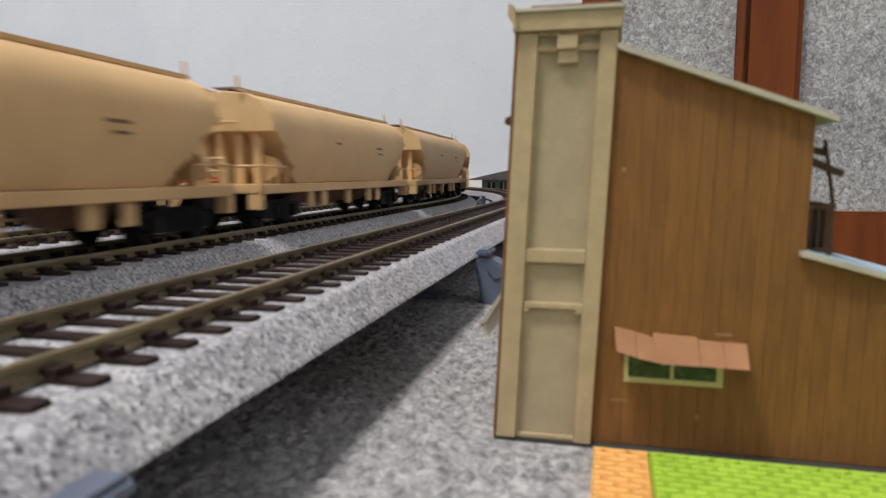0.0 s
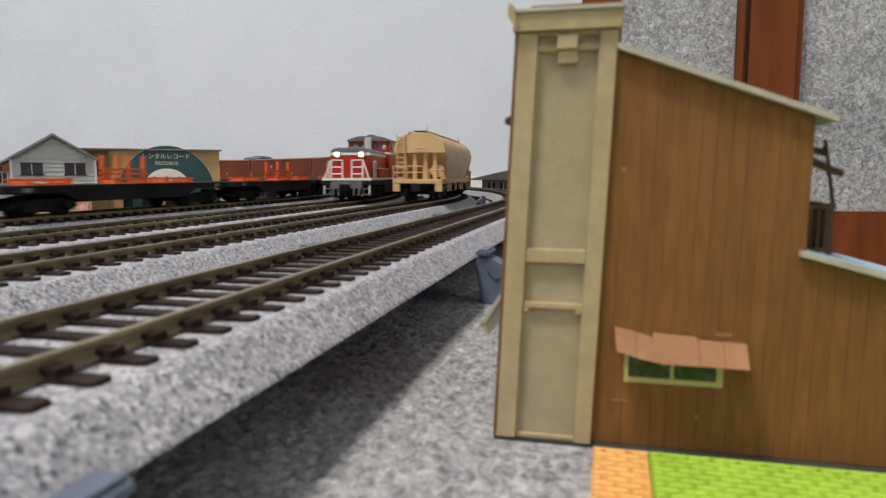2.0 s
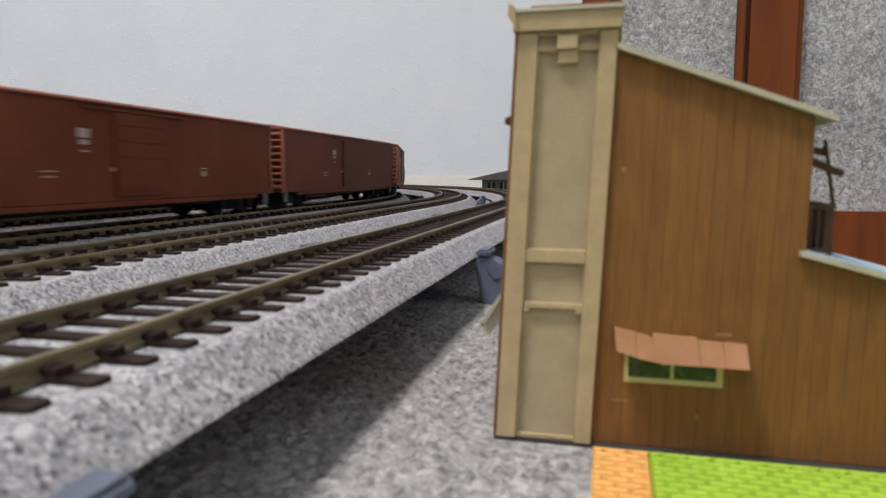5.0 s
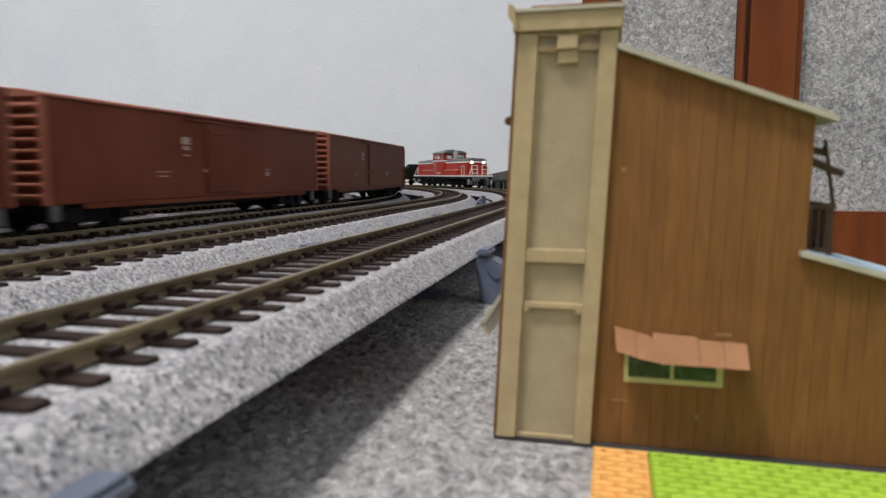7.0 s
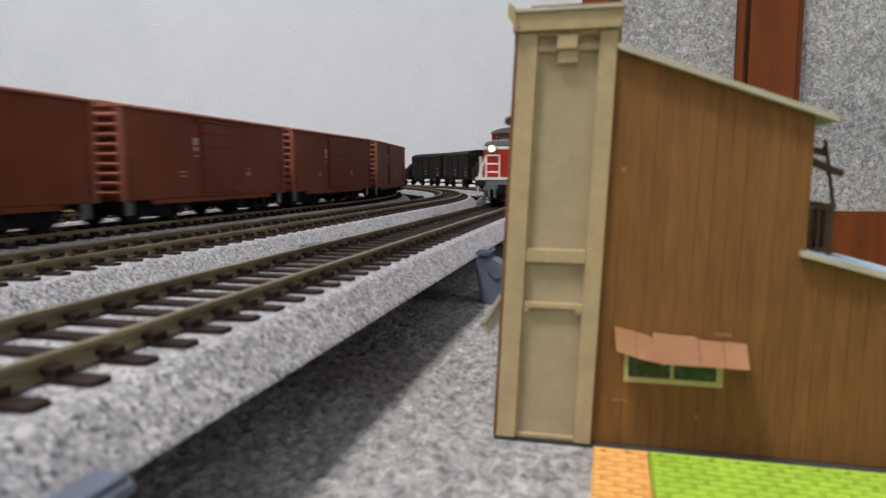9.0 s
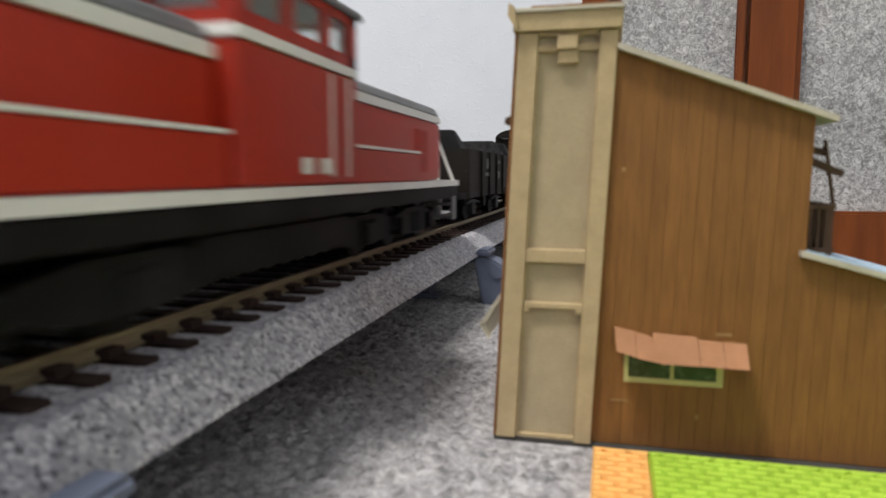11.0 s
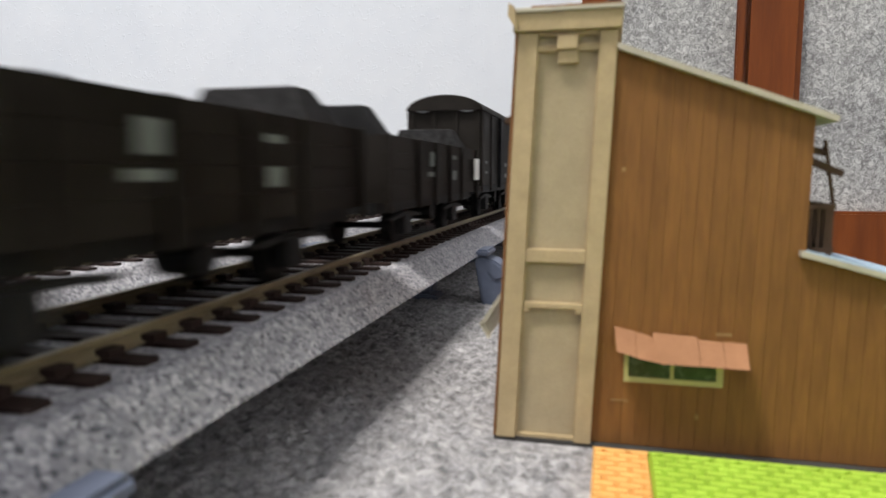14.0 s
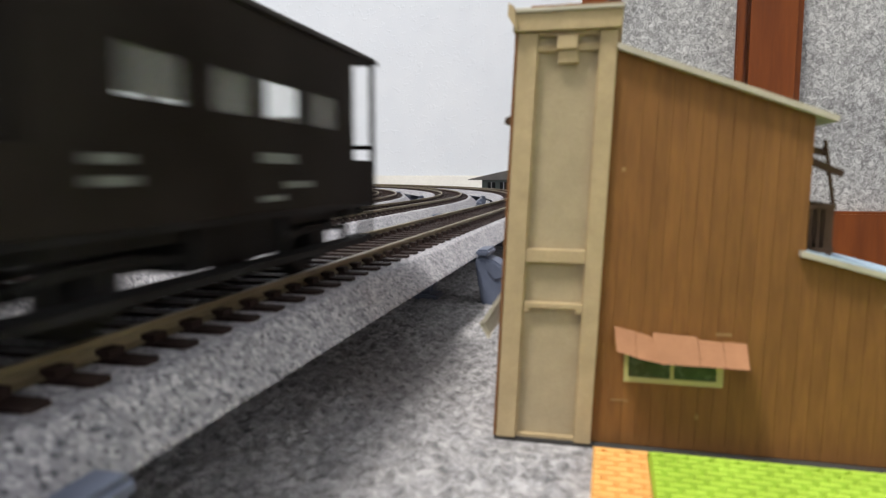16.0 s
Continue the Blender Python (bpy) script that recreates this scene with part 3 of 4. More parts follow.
# ---- buildings inside the oval ----
def build_record_shop():
    s = thing("record_shop", "ochre model shop with a green record-shaped sign", "model shop", m=mm(-567, 772, 0, 0, 0, 38))
    w = 74.0
    for nm, d in (("front_wall", (-56, w, 0, 3, 34, 95)), ("side_wall", (-84, -81, 0, 90, 0, 95)), ("side_wall", (w - 3, w, 3, 90, 0, 95)),
                  ("back_wall", (-81, w - 3, 87, 90, 0, 95)), ("set_back_wall", (-81, -56, 14, 17, 0, 95)), ("return_wall", (-59, -56, 3, 14, 0, 95))):
        block(nm, d, SHOP_WALL, s)
    bm = bmesh.new()
    box(bm, -90, w + 3, -6, 94, 95, 97)
    bevel(bm, 0.5)
    part("roof", bm, HOUSE_ROOF, s, "flat overhanging roof")
    for i, x in enumerate((-56, -34, -6, 24, 48, 62)):
        block("shop_pillar", (x, x + 11, -0.5, 4, 0, 33.6), SHOP_WALL if i % 2 == 0 else SIGN_GREEN, s)
    block("shop_window", (-55, w - 3.2, 5, 7, 0, 33.4), DARK_GLASS, s, "dark shop window")
    block("counter_front", (-28, -8, 2, 4, 4, 22), SIGN_WHITE, s)
    win = block("side_window", (-74, -67, 13.2, 13.9, 62, 84), DARK_GLASS, s)
    block("window_frame", (-75, -74, 12.6, 13.9, 61, 85), SIGN_WHITE, win)
    block("window_frame", (-67, -66, 12.6, 13.9, 61, 85), SIGN_WHITE, win)
    bm = bmesh.new()
    prism(bm, [(8 + 58 * math.cos(a), 42 + 59 * math.sin(a)) for a in [math.radians(-8 + 196 * k / 48) for k in range(49)]], -4, -0.6)
    sign = part("record_sign", bm, [SIGN_GREEN], s, "dark green record-shaped disc sign")
    bm = bmesh.new()
    prism(bm, [(8 + 58.6 * math.cos(a), 42 + 59.6 * math.sin(a)) for a in [math.radians(-8 + 196 * k / 48) for k in range(49)]], -2.9, -0.7)
    part("sign_rim", bm, SIGN_WHITE, sign)
    bm = bmesh.new()
    prism(bm, [(8 + 30 * math.cos(a), 42 + 30 * math.sin(a)) for a in [math.radians(-14 + 208 * k / 40) for k in range(41)]], -4.5, -4.05)
    part("record_label", bm, SIGN_WHITE, sign, "round cream record label")
    for i, cx in enumerate((-7, 8, 23)):
        bm = bmesh.new()
        for dz, a, b in ((0, -5.5, 5.5), (4.5, -4.5, 4.5), (9, -5.5, 5.5)):
            box(bm, cx + a, cx + b, -4.9, -4.55, 50 + dz, 51.6 + dz)
        box(bm, cx - 0.9, cx + 0.9, -4.95, -4.56, 48, 62)
        part("label_bars", bm, DARK_GLASS, sign)
    for body, size, z in (("レンタルレコード", 7.4, 85.0), ("RECORDS", 6.2, 76.6)):
        cu = bpy.data.curves.new("lettering", "FONT")
        cu.body, cu.size, cu.align_x, cu.extrude = body, size * M, "CENTER", 0.15 * M
        cu.materials.append(SIGN_WHITE)
        o = new("lettering", cu)
        o.parent = sign
        o.matrix_basis = mm(8, -4.3, z, 90, 0, 0)
    shrink(s, SMALL)


def build_grey_house():
    h = thing("grey_house", "grey lap-sided model house with a gabled roof", "model house", m=mm(-631.5, 667, 0, 0, 0, 44))
    wd, eave, peak = 43.0, 85.0, 112.0
    block("ground_floor", (-wd + 8, wd - 6, 1.5, 80, 0, 38), SHOP_WALL, h, "ochre ground-floor wall")
    block("door", (20, 33, 0.4, 1.4, 0, 30), PINK, h, "pink poster panel")
    bm = bmesh.new()
    prism(bm, [(-wd, 38), (wd, 38), (wd, eave - 2), (0, peak - 3), (-wd, eave - 2)], 40, 80)
    part("upper_storey", bm, LAP, h)
    bm = bmesh.new()
    prism(bm, [(-wd + 1, eave - 4), (wd - 1, eave - 4), (wd - 1, eave - 2), (0, peak - 3.5), (-wd + 1, eave - 2)], 3.0, 5.0)
    part("gable_board", bm, LAP, h)
    wins = ((-34.5, -10.5, 64, 77), (9.5, 33.5, 64, 77))
    z = 38.0
    while z < peak - 6:
        z1 = z + 5.0
        half = wd if z1 < eave else max(2.0, (peak - 4 - z1) / 0.63)
        spans = [(-half, half)]
        for a, b, c, d in wins:
            if z1 > c and z < d:
                spans = [s for p, q in spans for s in (((p, a), (b, q)) if p < a and q > b else ((p, q),))]
        for p, q in spans:
            bm = bmesh.new()
            prism(bm, [(0.0, z), (0.9, z1), (2.2, z1), (2.2, z)], p, q, "x")
            part("lap_board", bm, LAP, h)
        z = z1
    for a, b, c, d in wins:
        w = block("window", (a + 0.5, b - 0.5, 2.4, 2.9, c, d), DARK_GLASS, h)
        for dd in ((a, b, -0.6, 2.0, c - 1, c), (a, b, -0.6, 2.0, d, d + 1), (a - 0.1, a + 1, -0.6, 2.0, c, d), (b - 1, b, -0.6, 2.0, c, d), ((a + b) / 2 - 0.5, (a + b) / 2 + 0.5, -0.2, 2.0, c, d)):
            block("window_frame", dd, DARK_BROWN if dd[0] == a else LAP, w)
    for sx in (-1, 1):
        bm = bmesh.new()
        out = 46.0 if sx > 0 else 64.0
        prism(bm, [(0, peak), (sx * out, peak - 0.63 * out), (sx * out, peak - 0.63 * out - 2.4), (0, peak - 3)], -6, 84)
        part("roof_slope", bm, HOUSE_ROOF, h, "grey-brown roof slope")
    for sx in (-1, 1):
        block("corner_board", (sx * wd - 1.2, sx * wd + 1.2, -0.4, 2.6, 38, eave - 3), WHITE, h)
    block("porch_wall", (-60, -wd - 1.4, 16, 80, 0, 68), LAP, h, "set-back grey side wall")
    porch = block("porch_window", (-57, -48, 15.2, 15.9, 55, 66), DARK_GLASS, h)
    for a in (-57.8, -53, -48):
        block("window_frame", (a, a + 0.9, 14.6, 15.15, 54.5, 66.5), WHITE, porch)
    block("side_wall", (-wd + 0.4, -wd + 2.4, 2.6, 40, 38, eave - 3), LAP, h)
    block("side_wall", (wd - 2.4, wd - 0.4, 2.6, 40, 38, eave - 3), LAP, h)
    st = thing("model_steps", "white card model steps beside the grey house", "model steps", m=mm(-655, 560, 0, 0, 0, 20))
    for i in range(4):
        block("step", (-40 + 9 * i, 30, 0, 30, i * 8.0, i * 8.0 + 7.8), WHITE, st)
    shrink(h, SMALL)
    shrink(st, SMALL)


def build_station():
    s = thing("station_building", "low grey-green model station with a wide grey roof", "model station", m=mm(-158, 1215, 0, 0, 0, 8))
    block("station_wall", (-66, 90, 0, 70, 0, 29), STATION_GREEN, s)
    bm = bmesh.new()
    prism(bm, [(-90, 29.2), (140, 29.2), (140, 32), (40, 60), (-90, 30.4)], -14, 84)
    part("station_roof", bm, STATION_ROOF, s, "wide grey roof with a low gable")
    for i in range(4):
        w = block("station_window", (-56 + i * 22, -42 + i * 22, -0.6, -0.05, 12, 25), DARK_GLASS, s)
        block("window_frame", (-50 + i * 22, -48.5 + i * 22, -1.1, -0.62, 12, 25), SILVER, w)
    bm = bmesh.new()
    rod(bm, (-30, -30, 8), (40, -30, 30), 1.2, 6)
    part("stair_rail", bm, DARK_BROWN, s)


# ---- rolling stock: rail top at z = 0, the front towards +y ----
def wheel_truck(parent, y, wheels=(-11, 11), half=12.5, bogie=True):
    for sx in (-1, 1):
        bm = bmesh.new()
        if bogie:
            prism(bm, [(y - 17, 5.0), (y - 13, 3.4), (y - 6, 2.6), (y + 6, 2.6), (y + 13, 3.4), (y + 17, 5.0), (y + 16, 7.5), (y + 7, 9.0), (y - 7, 9.0), (y - 16, 7.5)],
                  sx * half, sx * (half - 2.2), "x")
            for w in wheels:
                box(bm, sx * half - 1.4, sx * half + 1.4, y + w - 2.4, y + w + 2.4, 3.2, 7.2)
            for k in (-2.5, 0, 2.5):
                rod(bm, (sx * half, y + k, 2.9), (sx * half, y + k, 8), 0.9, 6)
        else:
            box(bm, sx * half - 1.2, sx * half + 1.2, y - 3.0, y + 3.0, 3.0, 8.5)
            prism(bm, [(y - 13, 8.2), (y - 4, 9.4), (y + 4, 9.4), (y + 13, 8.2), (y + 12, 7.4), (y, 8.4), (y - 12, 7.4)], sx * half + 0.8, sx * half - 0.8, "x")
        part("truck_frame", bm, BLACK, parent)
    for w in wheels:
        bm = bmesh.new()
        for sx in (-1, 1):
            rod(bm, (sx * 8.0, y + w, 5.2), (sx * 10.2, y + w, 5.2), 5.1, 18)
            rod(bm, (sx * 7.3, y + w, 5.2), (sx * 8.0, y + w, 5.2), 6.0, 18)
        rod(bm, (-9, y + w, 5.2), (9, y + w, 5.2), 1.0, 8)
        part("wheelset", bm, BLACK, parent)


def coupler(parent, y):
    d = 1 if y > 0 else -1
    bm = bmesh.new()
    box(bm, -1.6, 1.6, min(y, y + d * 6), max(y, y + d * 6), 7.5, 10.5)
    box(bm, -3.2, 3.2, min(y + d * 3, y + d * 7), max(y + d * 3, y + d * 7), 6.5, 11.5)
    bevel(bm, 0.5, 1)
    part("coupler", bm, BLACK, parent)


def marks(parent, mat, side, rects):
    """Worn lettering as plain bars on both sides: (y0, y1, z0, z1)."""
    for r in rects:
        for sx in (-1, 1):
            bm = bmesh.new()
            a, b = sx * side, sx * (side + 0.12)
            y0, y1 = (r[0], r[1]) if sx > 0 else (-r[1], -r[0])
            box(bm, min(a, b), max(a, b), y0, y1, r[2], r[3])
            part("marking", bm, mat, parent)


def build_hopper():
    c = thing("covered_hopper_wagon", "tan covered hopper wagon with brown roof walkway", "hopper wagon", "tan hopper train")
    prof = [(15.2, 14.5), (17.2, 22), (18.3, 30), (18.2, 37), (16.8, 43), (13.6, 48), (8.5, 51.0), (0, 52.0)]
    prof = prof + [(-x, z) for x, z in prof[-2::-1]]
    def foot(y):
        return 14.5 if abs(y) < 52 else 14.5 + (abs(y) - 52) / 19.0 * 21.5
    bm = bmesh.new()
    rings = []
    for y in (-72, -71.4, -68, -64, -60, -56, -52, -30, 0, 30, 52, 56, 60, 64, 68, 71.4, 72):
        f = foot(y)
        shrink = 0.97 if abs(y) == 72 else 1.0
        rings.append([bm.verts.new((x * M * shrink, y * M, max(z, f) * M)) for x, z in prof])
    for a, b in zip(rings, rings[1:]):
        for k in range(len(prof) - 1):
            bm.faces.new((a[k], a[k + 1], b[k + 1], b[k]))
        bm.faces.new((a[-1], a[0], b[0], b[-1]))
    bm.faces.new(rings[0])
    bm.faces.new(rings[-1])
    part("hopper_body", bm, TAN, c, "rounded tan tank body", smooth=True)
    for sy in (-1, 1):
        bm = bmesh.new()
        prism(bm, [(-18.6, 35.5), (18.6, 35.5), (18.5, 38), (17.2, 43.4), (13.8, 48.4), (8.6, 51.4), (0, 52.4), (-8.6, 51.4), (-13.8, 48.4), (-17.2, 43.4), (-18.5, 38)],
              sy * 70.5, sy * 73.2)
        bevel(bm, 0.4, 1)
        part("end_panel", bm, TAN, c)
    block("roof_walkway", (-4.5, 4.5, -72, 72, 53.2, 54.0), WALKWAY, c, "brown roof walkway")
    for sx in (-1, 1):
        bm = bmesh.new()
        box(bm, sx * 7.2 - 0.7, sx * 7.2 + 0.7, -74, 74, 51.6, 53.0)
        part("roof_rib", bm, TAN, c)
        bm = bmesh.new()
        box(bm, min(sx * 15.0, sx * 17.3), max(sx * 15.0, sx * 17.3), -80, 80, 11.2, 14.3)
        for y in (-38, -26, 26, 38, 0):
            box(bm, min(sx * 13.5, sx * 15.4), max(sx * 13.5, sx * 15.4), y - 2.2, y + 2.2, 5.5, 11.1)
        bevel(bm, 0.3, 1)
        part("side_sill", bm, TAN, c)
    for i in range(6):
        block("hatch", (-4, 4, -62 + i * 22, -48 + i * 22, 52.1, 53.15), TAN, c)
    for i, y in enumerate((-34, 0, 34)):
        bm = bmesh.new()
        prism(bm, [(-12, 14.4), (12, 14.4), (4.5, 5.5), (-4.5, 5.5)], y - 7, y + 7)
        part("outlet", bm, WALKWAY, c)
    for sy in (-1, 1):
        def yy(a, b):
            return (min(sy * a, sy * b), max(sy * a, sy * b))
        block("end_deck", (-17.3, 17.3, *yy(52, 81), 11.4, 14.2), TAN, c, "", 0.3)
        for x in (-10.5, -3.8, 3.8, 10.5):
            block("end_post", (x - 1.3, x + 1.3, *yy(68.5, 71), 14.2, 36), TAN, c)
        bm = bmesh.new()
        for x in (-15.5, -10):
            rod(bm, (x, sy * 74.2, 14), (x, sy * 74.2, 51), 0.45, 6)
        for i in range(9):
            rod(bm, (-15.5, sy * 74.2, 15 + i * 4.2), (-10, sy * 74.2, 15 + i * 4.2), 0.4, 6)
        part("ladder", bm, TAN, c)
        def rail(p, q):
            b2 = bmesh.new()
            rod(b2, p, q, 0.5, 6)
            part("handrail", b2, TAN, c)
        for z in (19.5, 24.5):
            rail((-16.8, sy * 80, z), (4, sy * 80, z))
        for x in (-16.8, -9, -2, 4, 8, 16.8):
            rail((x, sy * 80, 13), (x, sy * 80, 24.5 if x < 5 else 21.5))
        rail((8, sy * 80, 21.5), (16.8, sy * 80, 21.5))
        rail((16.8, sy * 80, 21.5), (16.8, sy * 62, 21.5))
        for y in (62, 68, 74):
            rail((16.8, sy * y, 13), (16.8, sy * y, 21.5))
        rail((-3, sy * 74.5, 39.5), (5, sy * 74.5, 39.5))
        bm = bmesh.new()
        rod(bm, (12, sy * 66, 21), (12, sy * 69, 21), 5.2, 16)
        part("air_tank", bm, TAN, c)
        for sx in (-1, 1):
            block("foot_step", (sx * 14.8 - 2.4, sx * 14.8 + 2.4, *yy(78, 80.8), 6.4, 11.3), TAN, c, "", 0.2)
        wheel_truck(c, sy * 60)
        coupler(c, sy * 80)
        block("roof_grab", (5.5, 6.3, *yy(74.0, 74.8), 52, 58), TAN, c)
    marks(c, WALKWAY, 18.32, [(28, 36, 32.5, 33.6), (30, 36, 29.5, 30.4), (-20, -15, 33.0, 34.2)])
    resize(c, 0.92, 0.775, 14.3, 0.965)
    return c


def build_boxcar(length, name_label):
    c = thing("boxcar", name_label, "boxcar", "brown boxcar train")
    hl = length / 2
    bm = bmesh.new()
    prism(bm, [(-18, 9), (18, 9), (18, 47.5), (-18, 47.5)], -hl, hl)
    bevel(bm, 0.4, 1)
    part("box_body", bm, OXIDE, c, "oxide brown painted body")
    bm = bmesh.new()
    prism(bm, [(-19, 47.3), (19, 47.3), (19, 48.4), (10, 50.4), (0, 51.0), (-10, 50.4), (-19, 48.4)], -hl - 1.2, hl + 1.2)
    bevel(bm, 0.3, 1)
    # roof, end ribs and corner posts take the oxide tone lightened as if lit
    part("roof", bm, OXIDE_LIT, c, "oxide roof in the lit tone of the paint")
    for sy in (-1, 1):
        rib = []
        for i in range(9):
            z = 12.2 + i * 4.0
            bm = bmesh.new()
            y0, y1 = sy * (hl - 0.2), sy * (hl + 2.0)
            prism(bm, [(y0, z - 1.5), (y1, z - 0.2), (y1, z + 0.4), (y0, z + 1.7)], -16.5, 16.5, "x")
            part("end_rib", bm, OXIDE_LIT, c)
        for sx in (-1, 1):
            block("corner_post", (sx * 17.4 - 0.9, sx * 17.4 + 0.9, min(sy * (hl - 0.1), sy * (hl + 1.4)), max(sy * (hl - 0.1), sy * (hl + 1.4)), 9, 47.2), OXIDE_LIT, c)
        bm = bmesh.new()
        for x in (11, 15.5):
            rod(bm, (x, sy * (hl + 2.6), 10), (x, sy * (hl + 2.6), 26), 0.4, 6)
        for i in range(5):
            rod(bm, (11, sy * (hl + 2.6), 11.5 + i * 3.2), (15.5, sy * (hl + 2.6), 11.5 + i * 3.2), 0.35, 6)
        part("end_ladder", bm, SILVER, c, "worn pale ladder")
        wheel_truck(c, sy * (hl - 24))
        coupler(c, sy * (hl - 1))
        for sx in (-1, 1):
            block("stirrup", (sx * 16.5 - 0.6, sx * 16.5 + 0.6, min(sy * (hl - 4.4), sy * (hl - 1.4)), max(sy * (hl - 4.4), sy * (hl - 1.4)), 4, 9), PILOT_GREY, c)
    for sx in (-1, 1):
        bm = bmesh.new()
        x0, x1 = sx * 17.9, sx * 18.9
        box(bm, min(x0, x1), max(x0, x1), -13, 13, 11, 45)
        bevel(bm, 0.2, 1)
        d = part("sliding_door", bm, OXIDE, c)
        for i in range(5):
            block("door_rib", (min(x1, x1 + sx * 0.4), max(x1, x1 + sx * 0.4), -12, 12, 14 + i * 6.5, 15 + i * 6.5), OXIDE, d)
        bm = bmesh.new()
        box(bm, min(sx * 18, sx * 19.2), max(sx * 18, sx * 19.2), -hl * 0.28, hl * 0.28, 45.2, 46.2)
        part("door_track", bm, OXIDE, c)
        bm = bmesh.new()
        box(bm, min(sx * 17.5, sx * 18.3), max(sx * 17.5, sx * 18.3), -hl + 14, hl - 14, 7.4, 9.1)
        part("side_sill", bm, OXIDE, c)
        for y in (-hl + 1.4, hl - 1.4):
            bm = bmesh.new()
            rod(bm, (sx * 18.5, y, 12), (sx * 18.5, y, 28), 0.35, 6)
            part("grab_iron", bm, OXIDE, c)
    block("underframe", (-12, 12, -hl + 6, hl - 6, 5.8, 8.9), BLACK, c)
    marks(c, MARK_DULL, 18.05, [(hl * a, hl * b, z0, z1) for a, b, z0, z1 in (
        (-0.305, -0.255, 34.0, 37.5), (-0.30, -0.26, 31.4, 33.2), (-0.295, -0.26, 28.6, 29.3), (-0.155, -0.055, 21.2, 22.8), (-0.135, -0.075, 18.8, 20.6),
        (-0.47, -0.40, 21.0, 21.5), (-0.46, -0.41, 19.0, 19.6), (0.385, 0.425, 22.6, 23.2), (0.39, 0.42, 19.2, 21.6))])
    resize(c, 0.96, 0.83, 9.0)
    return c


def build_diesel():
    c = thing("diesel_locomotive", "red centre-cab diesel locomotive with white stripes, headlights lit", "locomotive", "red locomotives")
    # frame with its white edge line
    block("frame", (-16.5, 16.5, -106, 106, 10.5, 14.0), BLACK, c, "black frame", 0.4)
    block("white_line", (-16.8, 16.8, -106.3, 106.3, 14.0, 15.6), WHITE, c, "white frame line")
    block("fuel_tank", (-13, 13, -26, 26, 3.5, 10.4), BLACK, c, "", 1.0)
    for sy in (-1, 1):
        def yy(a, b):
            return (min(sy * a, sy * b), max(sy * a, sy * b))
        bm = bmesh.new()
        prism(bm, [(-13.6, 15.7), (13.6, 15.7), (13.6, 31.75), (-13.6, 31.75)], sy * 21, sy * 95)
        bevel(bm, 0.6, 2)
        part("bonnet", bm, RED, c, "red bonnet")
        bm = bmesh.new()
        prism(bm, [(-13.8, 31.8), (13.8, 31.8), (13.8, 33.6), (-13.8, 33.6)], sy * 21, sy * 95.2)
        part("bonnet_stripe", bm, WHITE, c, "white bonnet stripe")
        bm = bmesh.new()
        prism(bm, [(-13.7, 33.65), (13.7, 33.65), (12.2, 36.2), (8, 37.2), (-8, 37.2), (-12.2, 36.2)], sy * 21, sy * 95)
        bevel(bm, 0.6, 1)
        part("bonnet_top", bm, GREY_ROOF, c, "dark grey bonnet top")
        for i in range(3):
            block("roof_fan", (-5, 5, *yy(36 + i * 17, 47 + i * 17), 37.1, 38.2), GREY_ROOF, c, "", 0.4)
        for sx in (-1, 1):
            bm = bmesh.new()
            box(bm, sx * 8.4 - 3.0, sx * 8.4 + 3.0, *yy(94.6, 96.8), 29.8, 34.6)
            bevel(bm, 1.2)
            hs = part("headlight_shell", bm, SILVER, c, "silver headlight shell")
            bm = bmesh.new()
            rod(bm, (sx * 8.4, sy * 96.85, 32.2), (sx * 8.4, sy * 97.5, 32.2), 1.7, 18, 1.3)
            part("headlight", bm, HEADLIGHT if sy > 0 else DARK_GLASS, hs, "lit headlight" if sy > 0 else "dark headlight")
            def bar(name, p, q, r, lab=""):
                b2 = bmesh.new()
                rod(b2, (sx * p[0], sy * p[1], p[2]), (sx * q[0], sy * q[1], q[2]), r, 8)
                return part(name, b2, WHITE, c, lab)
            bar("handrail_post", (3.2, 104.6, 12), (3.2, 103.2, 28), 0.55, "white end handrail")
            bar("handrail_post", (10.8, 104.6, 12), (10.8, 103.2, 28), 0.55)
            for z in (18.5, 23.2, 28):
                bar("handrail_bar", (3.2, 103.7, z), (10.8, 103.7, z), 0.45)
            bar("handrail_post", (10.8, 103.2, 28), (15.4, 105.2, 15), 0.5)
            bar("handrail_post", (15.4, 105.2, 15), (15.4, 105.2, 5), 0.5)
            if sy > 0:
                bar("side_handrail", (16, 82, 15), (16, 82, 27.5), 0.45, "white side handrail")
                bar("side_handrail", (16, 90, 15), (16, 90, 27.5), 0.45)
                bar("side_handrail", (16, 82, 27.5), (16, 90, 27.5), 0.45)
            for z in (4.2, 8.0, 11.6):
                block("step_tread", (sx * 13.6 - 2.2, sx * 13.6 + 2.2, *yy(101, 105.4), z, z + 0.8), PILOT_GREY, c, "grey step tread", 0.2)
            for x in (11.2, 15.8):
                block("step_side", (sx * x - 0.35, sx * x + 0.35, *yy(101, 105.4), 3.8, 13.8), PILOT_GREY, c)
            bm = bmesh.new()
            x0, x1 = sx * 13.62, sx * 16.0
            box(bm, min(x0, x1), max(x0, x1), *yy(22, 66), 15.7, 22.4)
            bevel(bm, 0.3, 1)
            st = part("side_locker", bm, RED, c)
            block("locker_top", (min(x0, sx * 16.2), max(x0, sx * 16.2), *yy(22, 66), 22.45, 23.0), WHITE, st)
            bm = bmesh.new()
            for i in range(7):
                box(bm, min(sx * 13.55, sx * 13.85), max(sx * 13.55, sx * 13.85), *yy(70 + i * 1.7, 71 + i * 1.7), 18, 29)
            part("louvre", bm, RED, c)
